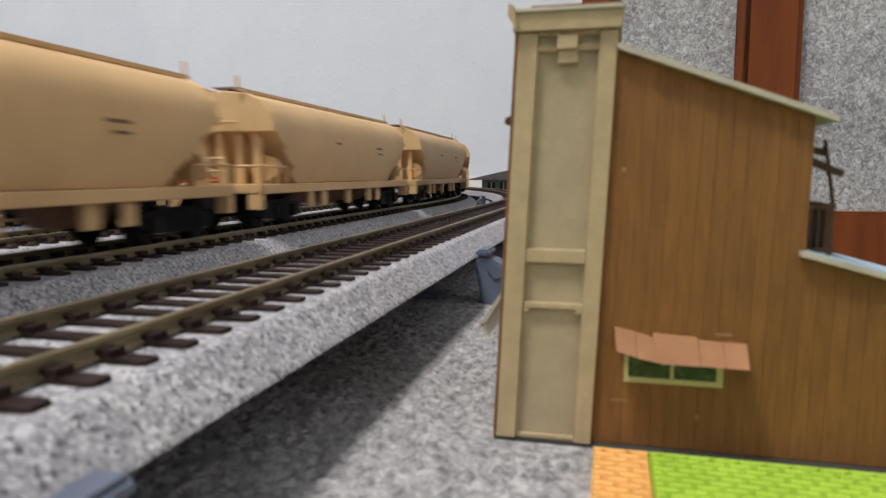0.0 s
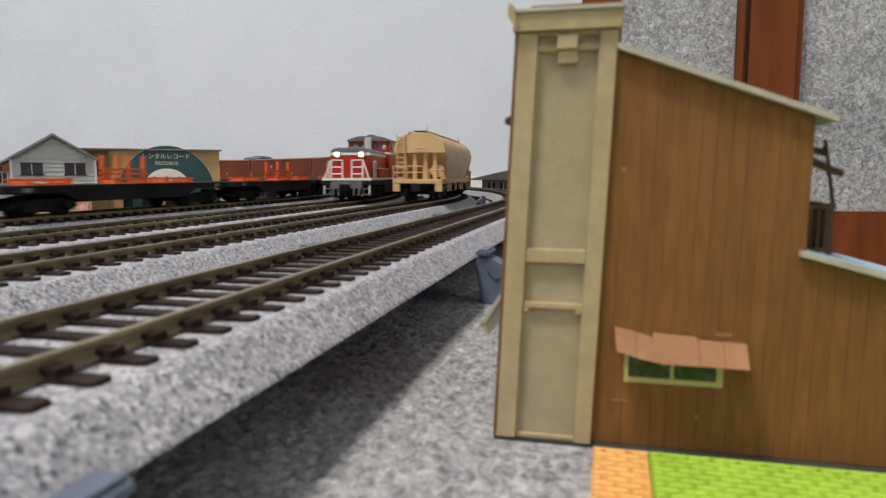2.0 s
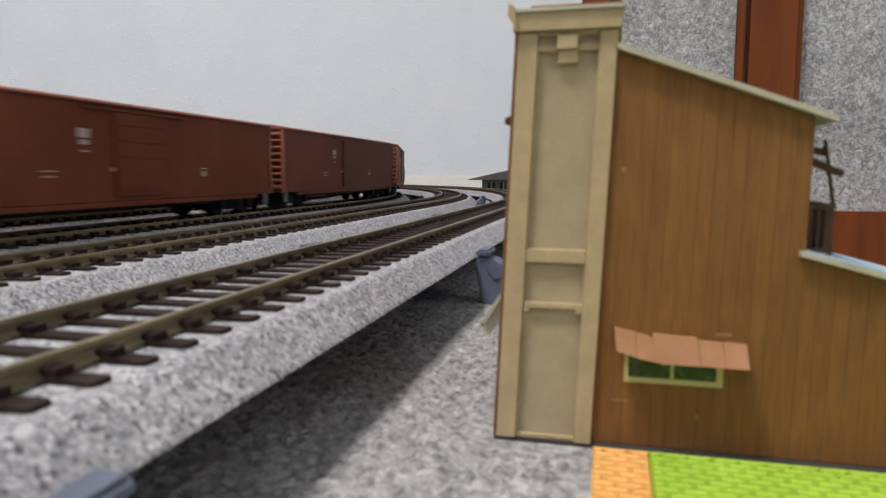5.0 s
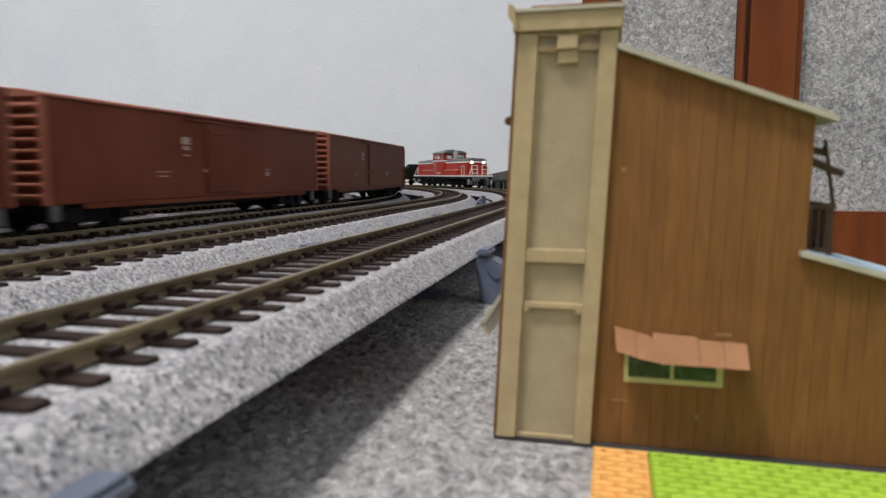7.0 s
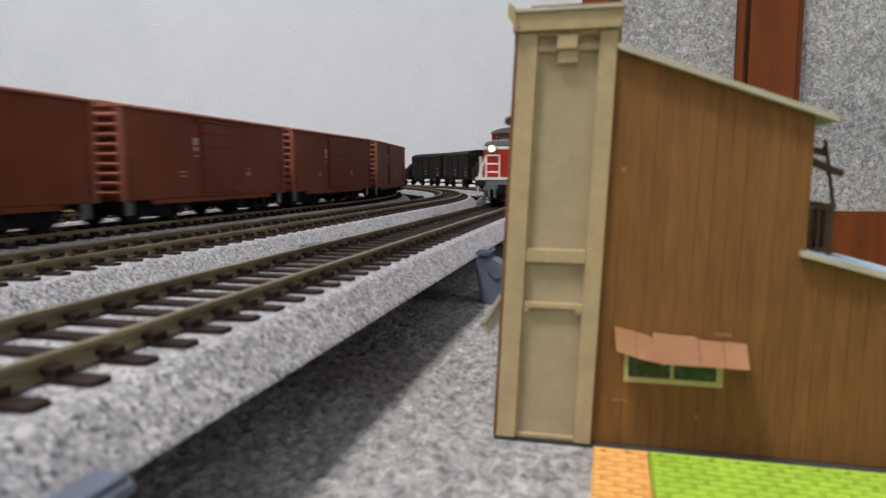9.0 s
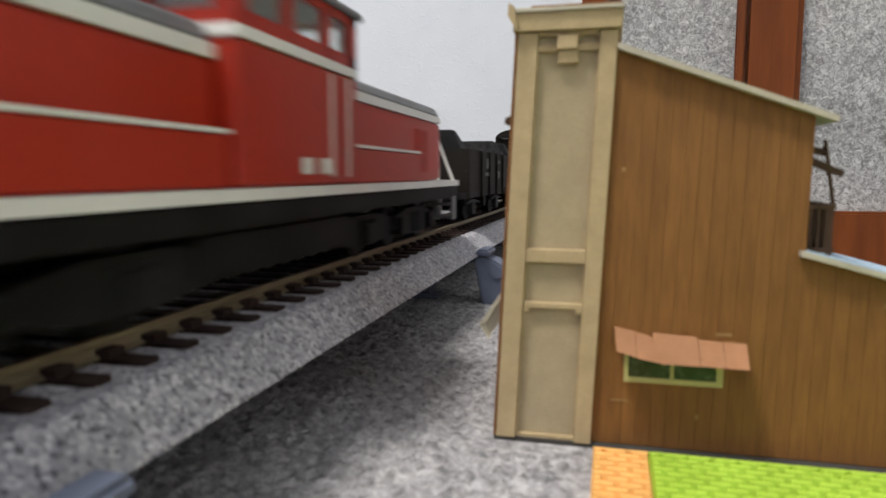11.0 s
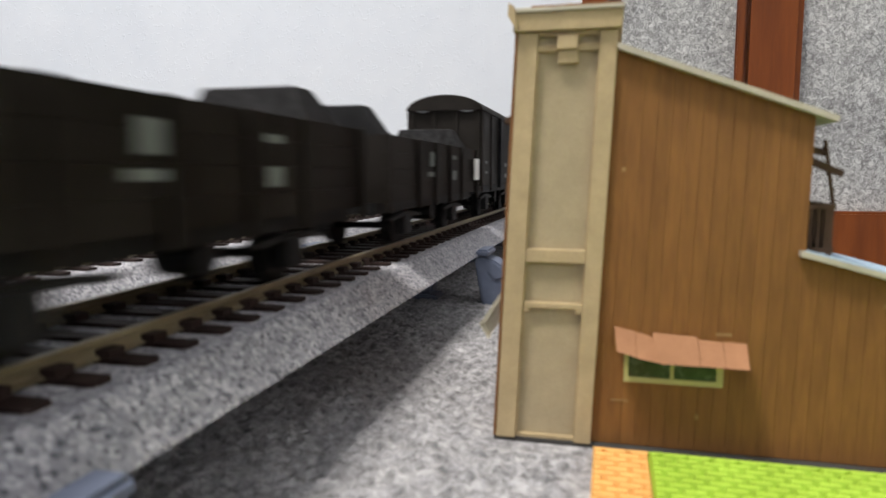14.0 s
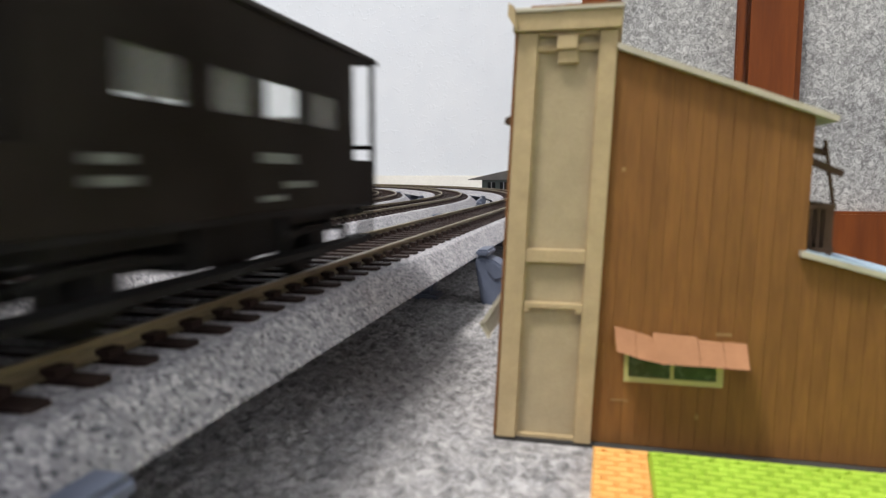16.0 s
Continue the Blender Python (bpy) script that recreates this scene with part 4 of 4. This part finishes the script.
        block("buffer_beam", (-10.8, 10.8, *yy(105, 106.6), 8.4, 13.4), PILOT_GREY, c, "grey buffer beam", 0.4)
        block("pilot", (-9.5, 9.5, *yy(101.5, 103.5), 2.6, 7.6), BLACK, c, "black rail guard", 0.4)
        for x in (-9, -5.4, 5.4, 9):
            bm = bmesh.new()
            rod(bm, (x, sy * 106.7, 9.6), (x * 0.96, sy * 107.8, 4.0), 0.7, 8)
            part("brake_hose", bm, PILOT_GREY, c, "grey brake hose")
        coupler(c, sy * 107)
        wheel_truck(c, sy * 70, (-13, 13), 13.2)
        wheel_truck(c, sy * 36, (0,), 12.5)
    # cab
    bm = bmesh.new()
    prism(bm, [(-16.6, 15.7), (16.6, 15.7), (16.6, 34.6), (-16.6, 34.6)], -20.8, 20.8)
    bevel(bm, 0.5, 1)
    cab = part("cab", bm, RED, c, "red cab with white stripe")
    bm = bmesh.new()
    for sx in (-1, 1):
        x0, x1 = sx * 15.2, sx * 16.6
        lo, hi = min(x0, x1), max(x0, x1)
        for a, b in ((-20.8, -17.5), (-9, -6.5), (4.5, 7.0), (17.5, 20.8)):
            box(bm, lo, hi, a, b, 36.2, 45.0)
        box(bm, lo, hi, -20.8, 20.8, 43.6, 45.6)
        box(bm, lo, hi, -20.8, 20.8, 36.2, 38.2)
    for sy in (-1, 1):
        y0, y1 = min(sy * 19.4, sy * 20.8), max(sy * 19.4, sy * 20.8)
        for a, b in ((-15.2, -13.6), (-4.5, 4.5), (13.6, 15.2)):
            box(bm, a, b, y0, y1, 38.2, 43.6)
        box(bm, -15.2, 15.2, y0, y1, 43.6, 45.6)
        box(bm, -15.2, 15.2, y0, y1, 36.2, 38.2)
    part("cab_upper", bm, RED, cab)
    block("cab_stripe", (-16.85, 16.85, -21.0, 21.0, 34.65, 36.15), WHITE, cab, "white cab stripe")
    for sx in (-1, 1):
        block("cab_window", (sx * 15.9 - 0.15, sx * 15.9 + 0.15, -17.4, 17.4, 38.3, 43.5), CLEAR, cab, "clear side windows")
        block("door_line", (min(sx * 16.62, sx * 16.8), max(sx * 16.62, sx * 16.8), -9.4, -8.7, 17, 34), WHITE, cab)
        block("door_line", (min(sx * 16.62, sx * 16.8), max(sx * 16.62, sx * 16.8), -16.6, -15.9, 17, 34), WHITE, cab)
    for sy in (-1, 1):
        for sx in (-1, 1):
            block("end_window", (sx * 9.05 - 4.5, sx * 9.05 + 4.5, sy * 20.1 - 0.15, sy * 20.1 + 0.15, 38.3, 43.5), CLEAR, cab, "clear end window")
    block("cab_floor", (-15, 15, -19, 19, 34.6, 36), BLACK, cab)
    bm = bmesh.new()
    prism(bm, [(-17.6, 45.0), (17.6, 45.0), (17.2, 46.4), (12, 48.4), (6, 49.4), (-6, 49.4), (-12, 48.4), (-17.2, 46.4)], -22.6, 22.6)
    bevel(bm, 0.4, 1)
    part("cab_roof", bm, GREY_ROOF, cab, "grey curved cab roof")
    for y in (-14, -4, 8):
        block("roof_vent", (-3, 3, y, y + 5, 49.3, 51.0), GREY_ROOF, cab, "", 0.5)
    block("exhaust_pipe", (-2.8, 2.8, 21.2, 25.2, 37.3, 48.2), SILVER, c, "grey upright exhaust pipe", 0.5)
    marks(c, WHITE, 16.85, [(-3, 0.5, 17.5, 20), (4, 7.5, 17.5, 20)])
    return c


def wagon_base(c, hl):
    block("underframe", (-13.5, 13.5, -hl, hl, 10.2, 13.0), BLACK, c)
    for sy in (-1, 1):
        wheel_truck(c, sy * hl * 0.52, (0,), 12.6, False)
        coupler(c, sy * (hl - 1))
        for sx in (-1, 1):
            bm = bmesh.new()
            rod(bm, (sx * 9, sy * hl, 11.5), (sx * 9, sy * (hl + 2.5), 11.5), 1.4, 10)
            part("buffer_step", bm, BLACK, c)
    bm = bmesh.new()
    rod(bm, (-12, -4, 7.5), (-4, -4, 7.5), 2.8, 12)
    rod(bm, (12.8, -14, 5.0), (12.8, 10, 9.0), 0.5, 6)
    part("brake_gear", bm, BLACK, c)


def build_gondola():
    c = thing("open_coal_wagon", "black open wagon heaped with dark coal", "open wagon", "black goods train")
    hl = 51.0
    wagon_base(c, hl)
    for sx in (-1, 1):
        for i in range(4):
            bm = bmesh.new()
            x0, x1 = sx * 15.2, sx * 16.4
            box(bm, min(x0, x1), max(x0, x1), -hl, hl, 13.1 + i * 4.4, 17.44 + i * 4.4)
            part("side_plank", bm, WAGON, c)
        for y in (-hl + 1, -hl * 0.5, -hl * 0.17, hl * 0.17, hl * 0.5, hl - 1):
            bm = bmesh.new()
            box(bm, min(sx * 16.4, sx * 17.4), max(sx * 16.4, sx * 17.4), y - 1.2, y + 1.2, 10.5, 30.8)
            bevel(bm, 0.2, 1)
            part("stanchion", bm, WAGON, c)
    for sy in (-1, 1):
        block("end_board", (-15.2, 15.2, min(sy * (hl - 1.2), sy * hl), max(sy * (hl - 1.2), sy * hl), 13.1, 30.6), WAGON, c)
    bm = bmesh.new()
    box(bm, -15, 15, -49.4, 49.4, 22, 27.6)
    bevel(bm, 0.5, 1)
    load = part("coal_load", bm, COAL, c, "matt black coal load")
    for y0, y1, a, b, mat in ((-50.4, -31.5, 9, 3, COAL), (36, 50.4, 8, 1.5, BLACK)):
        bm = bmesh.new()
        lo = [bm.verts.new((x * M, y * M, 27.7 * M)) for x, y in ((-15, y0), (15, y0), (15, y1), (-15, y1))]
        hi = [bm.verts.new((x * M, y * M, 38.4 * M)) for x, y in ((-10, y0 + a), (10, y0 + a), (10, y1 - b), (-10, y1 - b))]
        bm.faces.new(lo[::-1])
        bm.faces.new(hi)
        for k in range(4):
            bm.faces.new((lo[k], lo[(k + 1) % 4], hi[(k + 1) % 4], hi[k]))
        bevel(bm, 0.5, 1)
        part("load_mound", bm, mat, load, "sloping matt black mound")
    marks(c, MARK, 16.45, [(-13.8, -9.5, 23.0, 27.5), (-15.8, -8.8, 19.7, 21.2), (13, 18, 25.8, 27.2), (13.5, 17.8, 18.4, 21.8)])
    resize(c, 0.9, 0.85)
    return c


def build_van():
    c = thing("covered_goods_van", "black covered goods van with an arched roof", "goods van", "black goods train")
    hl = 52.0
    wagon_base(c, hl)
    bm = bmesh.new()
    prism(bm, [(-16.2, 13.1), (16.2, 13.1), (16.2, 42.6), (-16.2, 42.6)], -hl, hl)
    bevel(bm, 0.3, 1)
    part("van_body", bm, WAGON, c)
    arch = [(17.0 * math.cos(math.pi * k / 14), 42.4 + 6.2 * math.sin(math.pi * k / 14)) for k in range(15)]
    bm = bmesh.new()
    prism(bm, arch, -hl - 1.6, hl + 1.6)
    bevel(bm, 0.25, 1)
    part("arched_roof", bm, WAGON, c, "arched black roof")
    for sx in (-1, 1):
        bm = bmesh.new()
        x0, x1 = sx * 16.3, sx * 17.3
        box(bm, min(x0, x1), max(x0, x1), -11, 11, 14, 41.5)
        bevel(bm, 0.3, 1)
        part("sliding_door", bm, WAGON, c)
        block("door_post", (min(sx * 16.3, sx * 17.9), max(sx * 16.3, sx * 17.9), -sx * 11.5 - 1.6, -sx * 11.5 + 1.6, 12, 41.2), BLACK, c)
        for y in (-hl + 0.8, -31, 31, hl - 0.8):
            block("side_post", (min(sx * 16.2, sx * 16.9), max(sx * 16.2, sx * 16.9), y - 0.9, y + 0.9, 11, 42.2), WAGON, c)
        block("door_rail", (min(sx * 16.3, sx * 17.6), max(sx * 16.3, sx * 17.6), -30, 12, 41.6, 42.5), WAGON, c)
    for sy in (-1, 1):
        for x in (-14.6, -5, 5, 14.6):
            block("end_post", (x - 0.9, x + 0.9, min(sy * hl, sy * (hl + 0.7)), max(sy * hl, sy * (hl + 0.7)), 11, 44.5), WAGON, c)
        for x in (-9.8, 9.8):
            bm = bmesh.new()
            prism(bm, [(x + 3.4 * math.cos(math.tau * k / 14), 43.0 + 1.3 * math.sin(math.tau * k / 14)) for k in range(14)], sy * (hl - 0.1), sy * (hl + 1.5))
            bevel(bm, 0.3, 1)
            part("end_vent", bm, GREY_ROOF, c, "oval grey vent")
    marks(c, MARK, 17.0, [(38, 45, 25, 25.9), (41, 45, 18.9, 20.7), (40, 45, 15, 17.4), (-47, -43, 22, 23), (-47, -43, 18, 19)])
    marks(c, MARK, 17.35, [(0, 5.5, 21.2, 22.9), (0.3, 5.5, 16.3, 18.1)])
    resize(c, 0.88, 0.975)
    return c


def build_brake_van():
    c = thing("brake_van", "black brake van with side windows and end platforms", "brake van", "black goods train")
    hl = 50.0
    wagon_base(c, hl)
    for sx in (-1, 1):
        bm = bmesh.new()
        x0, x1 = sx * 15.4, sx * 16.4
        lo, hi = min(x0, x1), max(x0, x1)
        box(bm, lo, hi, -38, 38, 13.1, 27.6)
        box(bm, lo, hi, -38, 38, 33.6, 43.5)
        for a, b in ((-38, -30), (-19, -15.3), (-4, -0.6), (9.0, 15.2), (25.4, 38)):
            box(bm, lo, hi, a, b, 27.6, 33.6)
        part("van_side", bm, WAGON, c)
        for a, b in ((-30, -19), (-15.3, -4), (-0.6, 9.0), (15.2, 25.4)):
            w = block("window_pane", (lo + 0.4, lo + 0.6, a, b, 27.6, 33.6), CLEAR, c, "clear window pane")
            w.visible_shadow = False
    for sy in (-1, 1):
        y0, y1 = min(sy * 37, sy * 38), max(sy * 37, sy * 38)
        block("end_wall", (-15.4, -5, y0, y1, 13.1, 43.5), WAGON, c)
        block("end_wall", (5, 15.4, y0, y1, 13.1, 43.5), WAGON, c)
        block("end_door", (-5, 5, y0, y1, 13.1, 31), WAGON, c)
        bm = bmesh.new()
        e = sy * (hl - 0.8)
        for x in (-16, -10, 10, 16):
            rod(bm, (x, e, 12.5), (x, e, 43.5 if abs(x) == 16 else 25), 0.7, 6)
        for z in (17, 25):
            rod(bm, (-16, e, z), (-6, e, z), 0.5, 6)
            rod(bm, (6, e, z), (16, e, z), 0.5, 6)
        part("platform_rail", bm, WAGON, c)
        for sx in (-1, 1):
            block("platform_screen", (min(sx * 15.8, sx * 16.4), max(sx * 15.8, sx * 16.4), min(sy * 38, sy * 49), max(sy * 38, sy * 49), 13.1, 22), WAGON, c)
            block("foot_step", (sx * 14 - 2, sx * 14 + 2, min(sy * 43, sy * 49), max(sy * 43, sy * 49), 4.5, 5.6), BLACK, c)
            bm = bmesh.new()
            for y in (43.5, 48.5):
                rod(bm, (sx * 15.4, sy * y, 4.5), (sx * 15.4, sy * y, 13), 0.5, 6)
            part("step_hanger", bm, BLACK, c)
    for sx in (-1, 1):
        block("long_footboard", (sx * 15.6 - 2.0, sx * 15.6 + 2.0, -42, 42, 4.6, 5.7), BLACK, c, "long black footboard")
        for y in (-36, -12, 12, 36):
            block("board_hanger", (sx * 14.6 - 0.5, sx * 14.6 + 0.5, y - 0.6, y + 0.6, 5.7, 12), BLACK, c)
    block("battery_box", (-13.4, 13.4, -13, 13, 5.8, 11.9), BLACK, c, "black underframe box", 0.5)
    block("van_floor", (-16.2, 16.2, -hl, hl, 12.0, 13.05), BLACK, c)
    arch = [(17.2 * math.cos(math.pi * k / 14), 43.3 + 4.2 * math.sin(math.pi * k / 14)) for k in range(15)]
    bm = bmesh.new()
    prism(bm, arch, -hl - 1, hl + 1)
    bevel(bm, 0.25, 1)
    part("arched_roof", bm, WAGON, c, "arched black roof")
    marks(c, MARK, 16.45, [(-30.5, -25, 20.2, 21.3), (-30.5, -24, 17.8, 18.9), (2, 13, 20.8, 22.4), (9, 19, 16.8, 17.9), (2, 9, 14.8, 15.7)])
    resize(c, 0.88, 0.915)
    return c


def build_flat():
    c = thing("flat_wagon", "black flat wagon with orange stake cradles", "flat wagon", "black flat train")
    hl = 76.0
    bm = bmesh.new()
    prism(bm, [(-hl, 12), (-hl * 0.62, 12), (-hl * 0.5, 7), (hl * 0.5, 7), (hl * 0.62, 12), (hl, 12), (hl, 16), (-hl, 16)], -15.5, 15.5, "x")
    bevel(bm, 0.4, 1)
    part("flat_deck", bm, BLACK, c, "black fish-belly deck")
    for y, tall in ((-54, False), (-5, True), (31, False)):
        cradle = block("stake_cradle", (5.0, 15.6, y - 11.0, y - 8.6, 16.05, 18.2), ORANGE, c, "orange stake cradle", 0.3)
        block("cradle_bar", (5.0, 15.6, y + 8.6, y + 11.0, 16.05, 18.2), ORANGE, cradle, "", 0.3)
        for x in (6.0, 14.4):
            block("cradle_rail", (x - 0.9, x + 0.9, y - 12.5, y + 12.5, 18.25, 19.6), ORANGE, cradle, "", 0.3)
        block("cradle_rail", (13.6, 15.4, y - 12, y + 12, 16.1, 17.2), ORANGE, cradle)
        if tall:
            for x in (6.0, 14.4):
                for z in (21.4, 24.0):
                    block("cradle_tie", (x - 0.6, x + 0.6, y - 11, y + 11, z, z + 1.2), ORANGE, cradle, "", 0.3)
                for dy in (-9, 9):
                    block("stake", (x - 0.7, x + 0.7, y + dy - 0.8, y + dy + 0.8, 19.65, 32.5), ORANGE, cradle, "", 0.2)
    for sy in (-1, 1):
        wheel_truck(c, sy * 54)
        coupler(c, sy * (hl - 1))
        for sx in (-1, 1):
            block("marking", (min(sx * 15.5, sx * 15.65), max(sx * 15.5, sx * 15.65), sy * 66 - 2, sy * 66 + 2, 12.8, 15), MARK, c)
    resize(c, 1.0, 0.8)
    return c


# ---- trains: track, metres run by time, and each wagon's place behind the train's leading end ----
def lead_a(t):
    return 13.0 + 198.0 * t + (3.0 * max(0.0, t - 2.0) if t < 6 else 12.0)


ROLLING = []


def put(ob, track, place, heading, wheelbase):
    """place(t) gives the wagon's middle along the track; heading 1 runs with s, -1 against it."""
    ROLLING.append((ob, track, place, heading, wheelbase))


def lead_c(t):
    """Leading end of the black goods train, running against s."""
    if t < 9.0:
        return 386.0 - 227.0 * (t - 9.0) + 20.0 * min(1.0, 9.0 - t)
    if t < 11.3:
        u = (t - 9.0) / 2.3
        return 386.0 - 454.0 * u
    return -68.0 - 226.0 * (t - 11.3)


def make_train_c():
    order = [("loco", 2456, 2670), ("g", 2690, 2796), ("h", 2802, 2910), ("v", 2920, 3034), ("v", 3038, 3150), ("g", 3156, 3262),
             ("h", 3272, 3380), ("v", 3386, 3498), ("v", 3508, 3614), ("b", 3618, 3724)]
    first = {}
    for kind, a, b in order:
        mid = (a + b) / 2 - 2456
        if kind in first:
            ob = copy_thing(first[kind], Matrix())
        elif kind == "loco":
            ob = copy_thing(LOCO, Matrix())
        else:
            ob = first[kind] = {"g": build_gondola, "h": build_gondola, "v": build_van, "b": build_brake_van}[kind]()
        put(ob, 1, lambda t, m=mid: m + lead_c(t), -1, 52 if kind == "loco" else 28)
        if a == 3272:
            block("side_placard", (-16.3, -15.75, -49.2, -42.2, 15.4, 22.8), WHITE, ob, "white card placard", 0.1)


def lead_b(t):
    """Front of the first boxcar, running against s."""
    return float(np.interp(t, (0.0, 4.2, 6.3, 7.0, 8.0, 9.0, 16.0), (1010.0, 258.0, -110.0, -233.0, -418.0, -605.0, -1912.0)))


def make_train_b():
    lower = build_diesel()
    resize(lower, 1.0, 0.965, 15.6)
    put(lower, 3, lambda t: lead_b(t) - 116.0, -1, 52)
    long_car = build_boxcar(188.0, "oxide brown long boxcar with ribbed ends")
    short_car = build_boxcar(116.0, "oxide brown short boxcar with ribbed ends")
    q = 0.0
    for i in range(4):
        ob = long_car if i == 0 else copy_thing(long_car, Matrix())
        put(ob, 3, lambda t, m=q + 90.5: m + lead_b(t), -1, 66)
        q += 202.0
    for i in range(5):
        ob = short_car if i == 0 else copy_thing(short_car, Matrix())
        put(ob, 3, lambda t, m=q + 55: m + lead_b(t), -1, 32)
        q += 128.0
    return long_car


def make_train_a(long_car):
    hopper = build_hopper()
    q = 83.5
    for i in range(4):
        ob = hopper if i == 0 else copy_thing(hopper, Matrix())
        put(ob, 2, lambda t, m=q: m + lead_a(t), 1, 58)
        q += 171.0
    q += 21.5
    put(copy_thing(long_car, Matrix()), 2, lambda t, m=q: m + lead_a(t), 1, 70)
    q += 208
    put(LOCO, 2, lambda t, m=q: m + lead_a(t), 1, 52)
    q += 212
    for i in range(2):
        put(copy_thing(long_car, Matrix()), 2, lambda t, m=q: m + lead_a(t), 1, 70)
        q += 203


def make_train_d():
    flat = build_flat()
    for i in range(9):
        ob = flat if i == 0 else copy_thing(flat, Matrix())
        put(ob, 4, lambda t, m=-5.0 + 160.0 * (i - 5): m + 145.0 * t, 1, 54)


def ride(track, s, heading, wheelbase):
    ax, ay, _ = oval(track, s + heading * wheelbase)
    bx, by, _ = oval(track, s - heading * wheelbase)
    return mm((ax + bx) / 2, (ay + by) / 2, RAIL_Z + RAIL_DROP[track], 0, 0, math.degrees(math.atan2(-(ax - bx), ay - by)))


def motions():
    for ob, track, place, heading, wheelbase in ROLLING:
        walk(ob, [(k * 0.25, ride(track, place(k * 0.25), heading, wheelbase)) for k in range(65)])


build_room()
build_partition()
build_piers()
build_card_house()
build_mat()
build_record_shop()
build_grey_house()
build_station()
LOCO = build_diesel()
CAR = make_train_b()
make_train_a(CAR)
make_train_c()
make_train_d()
for number in TRACKS:
    build_track(number)
motions()
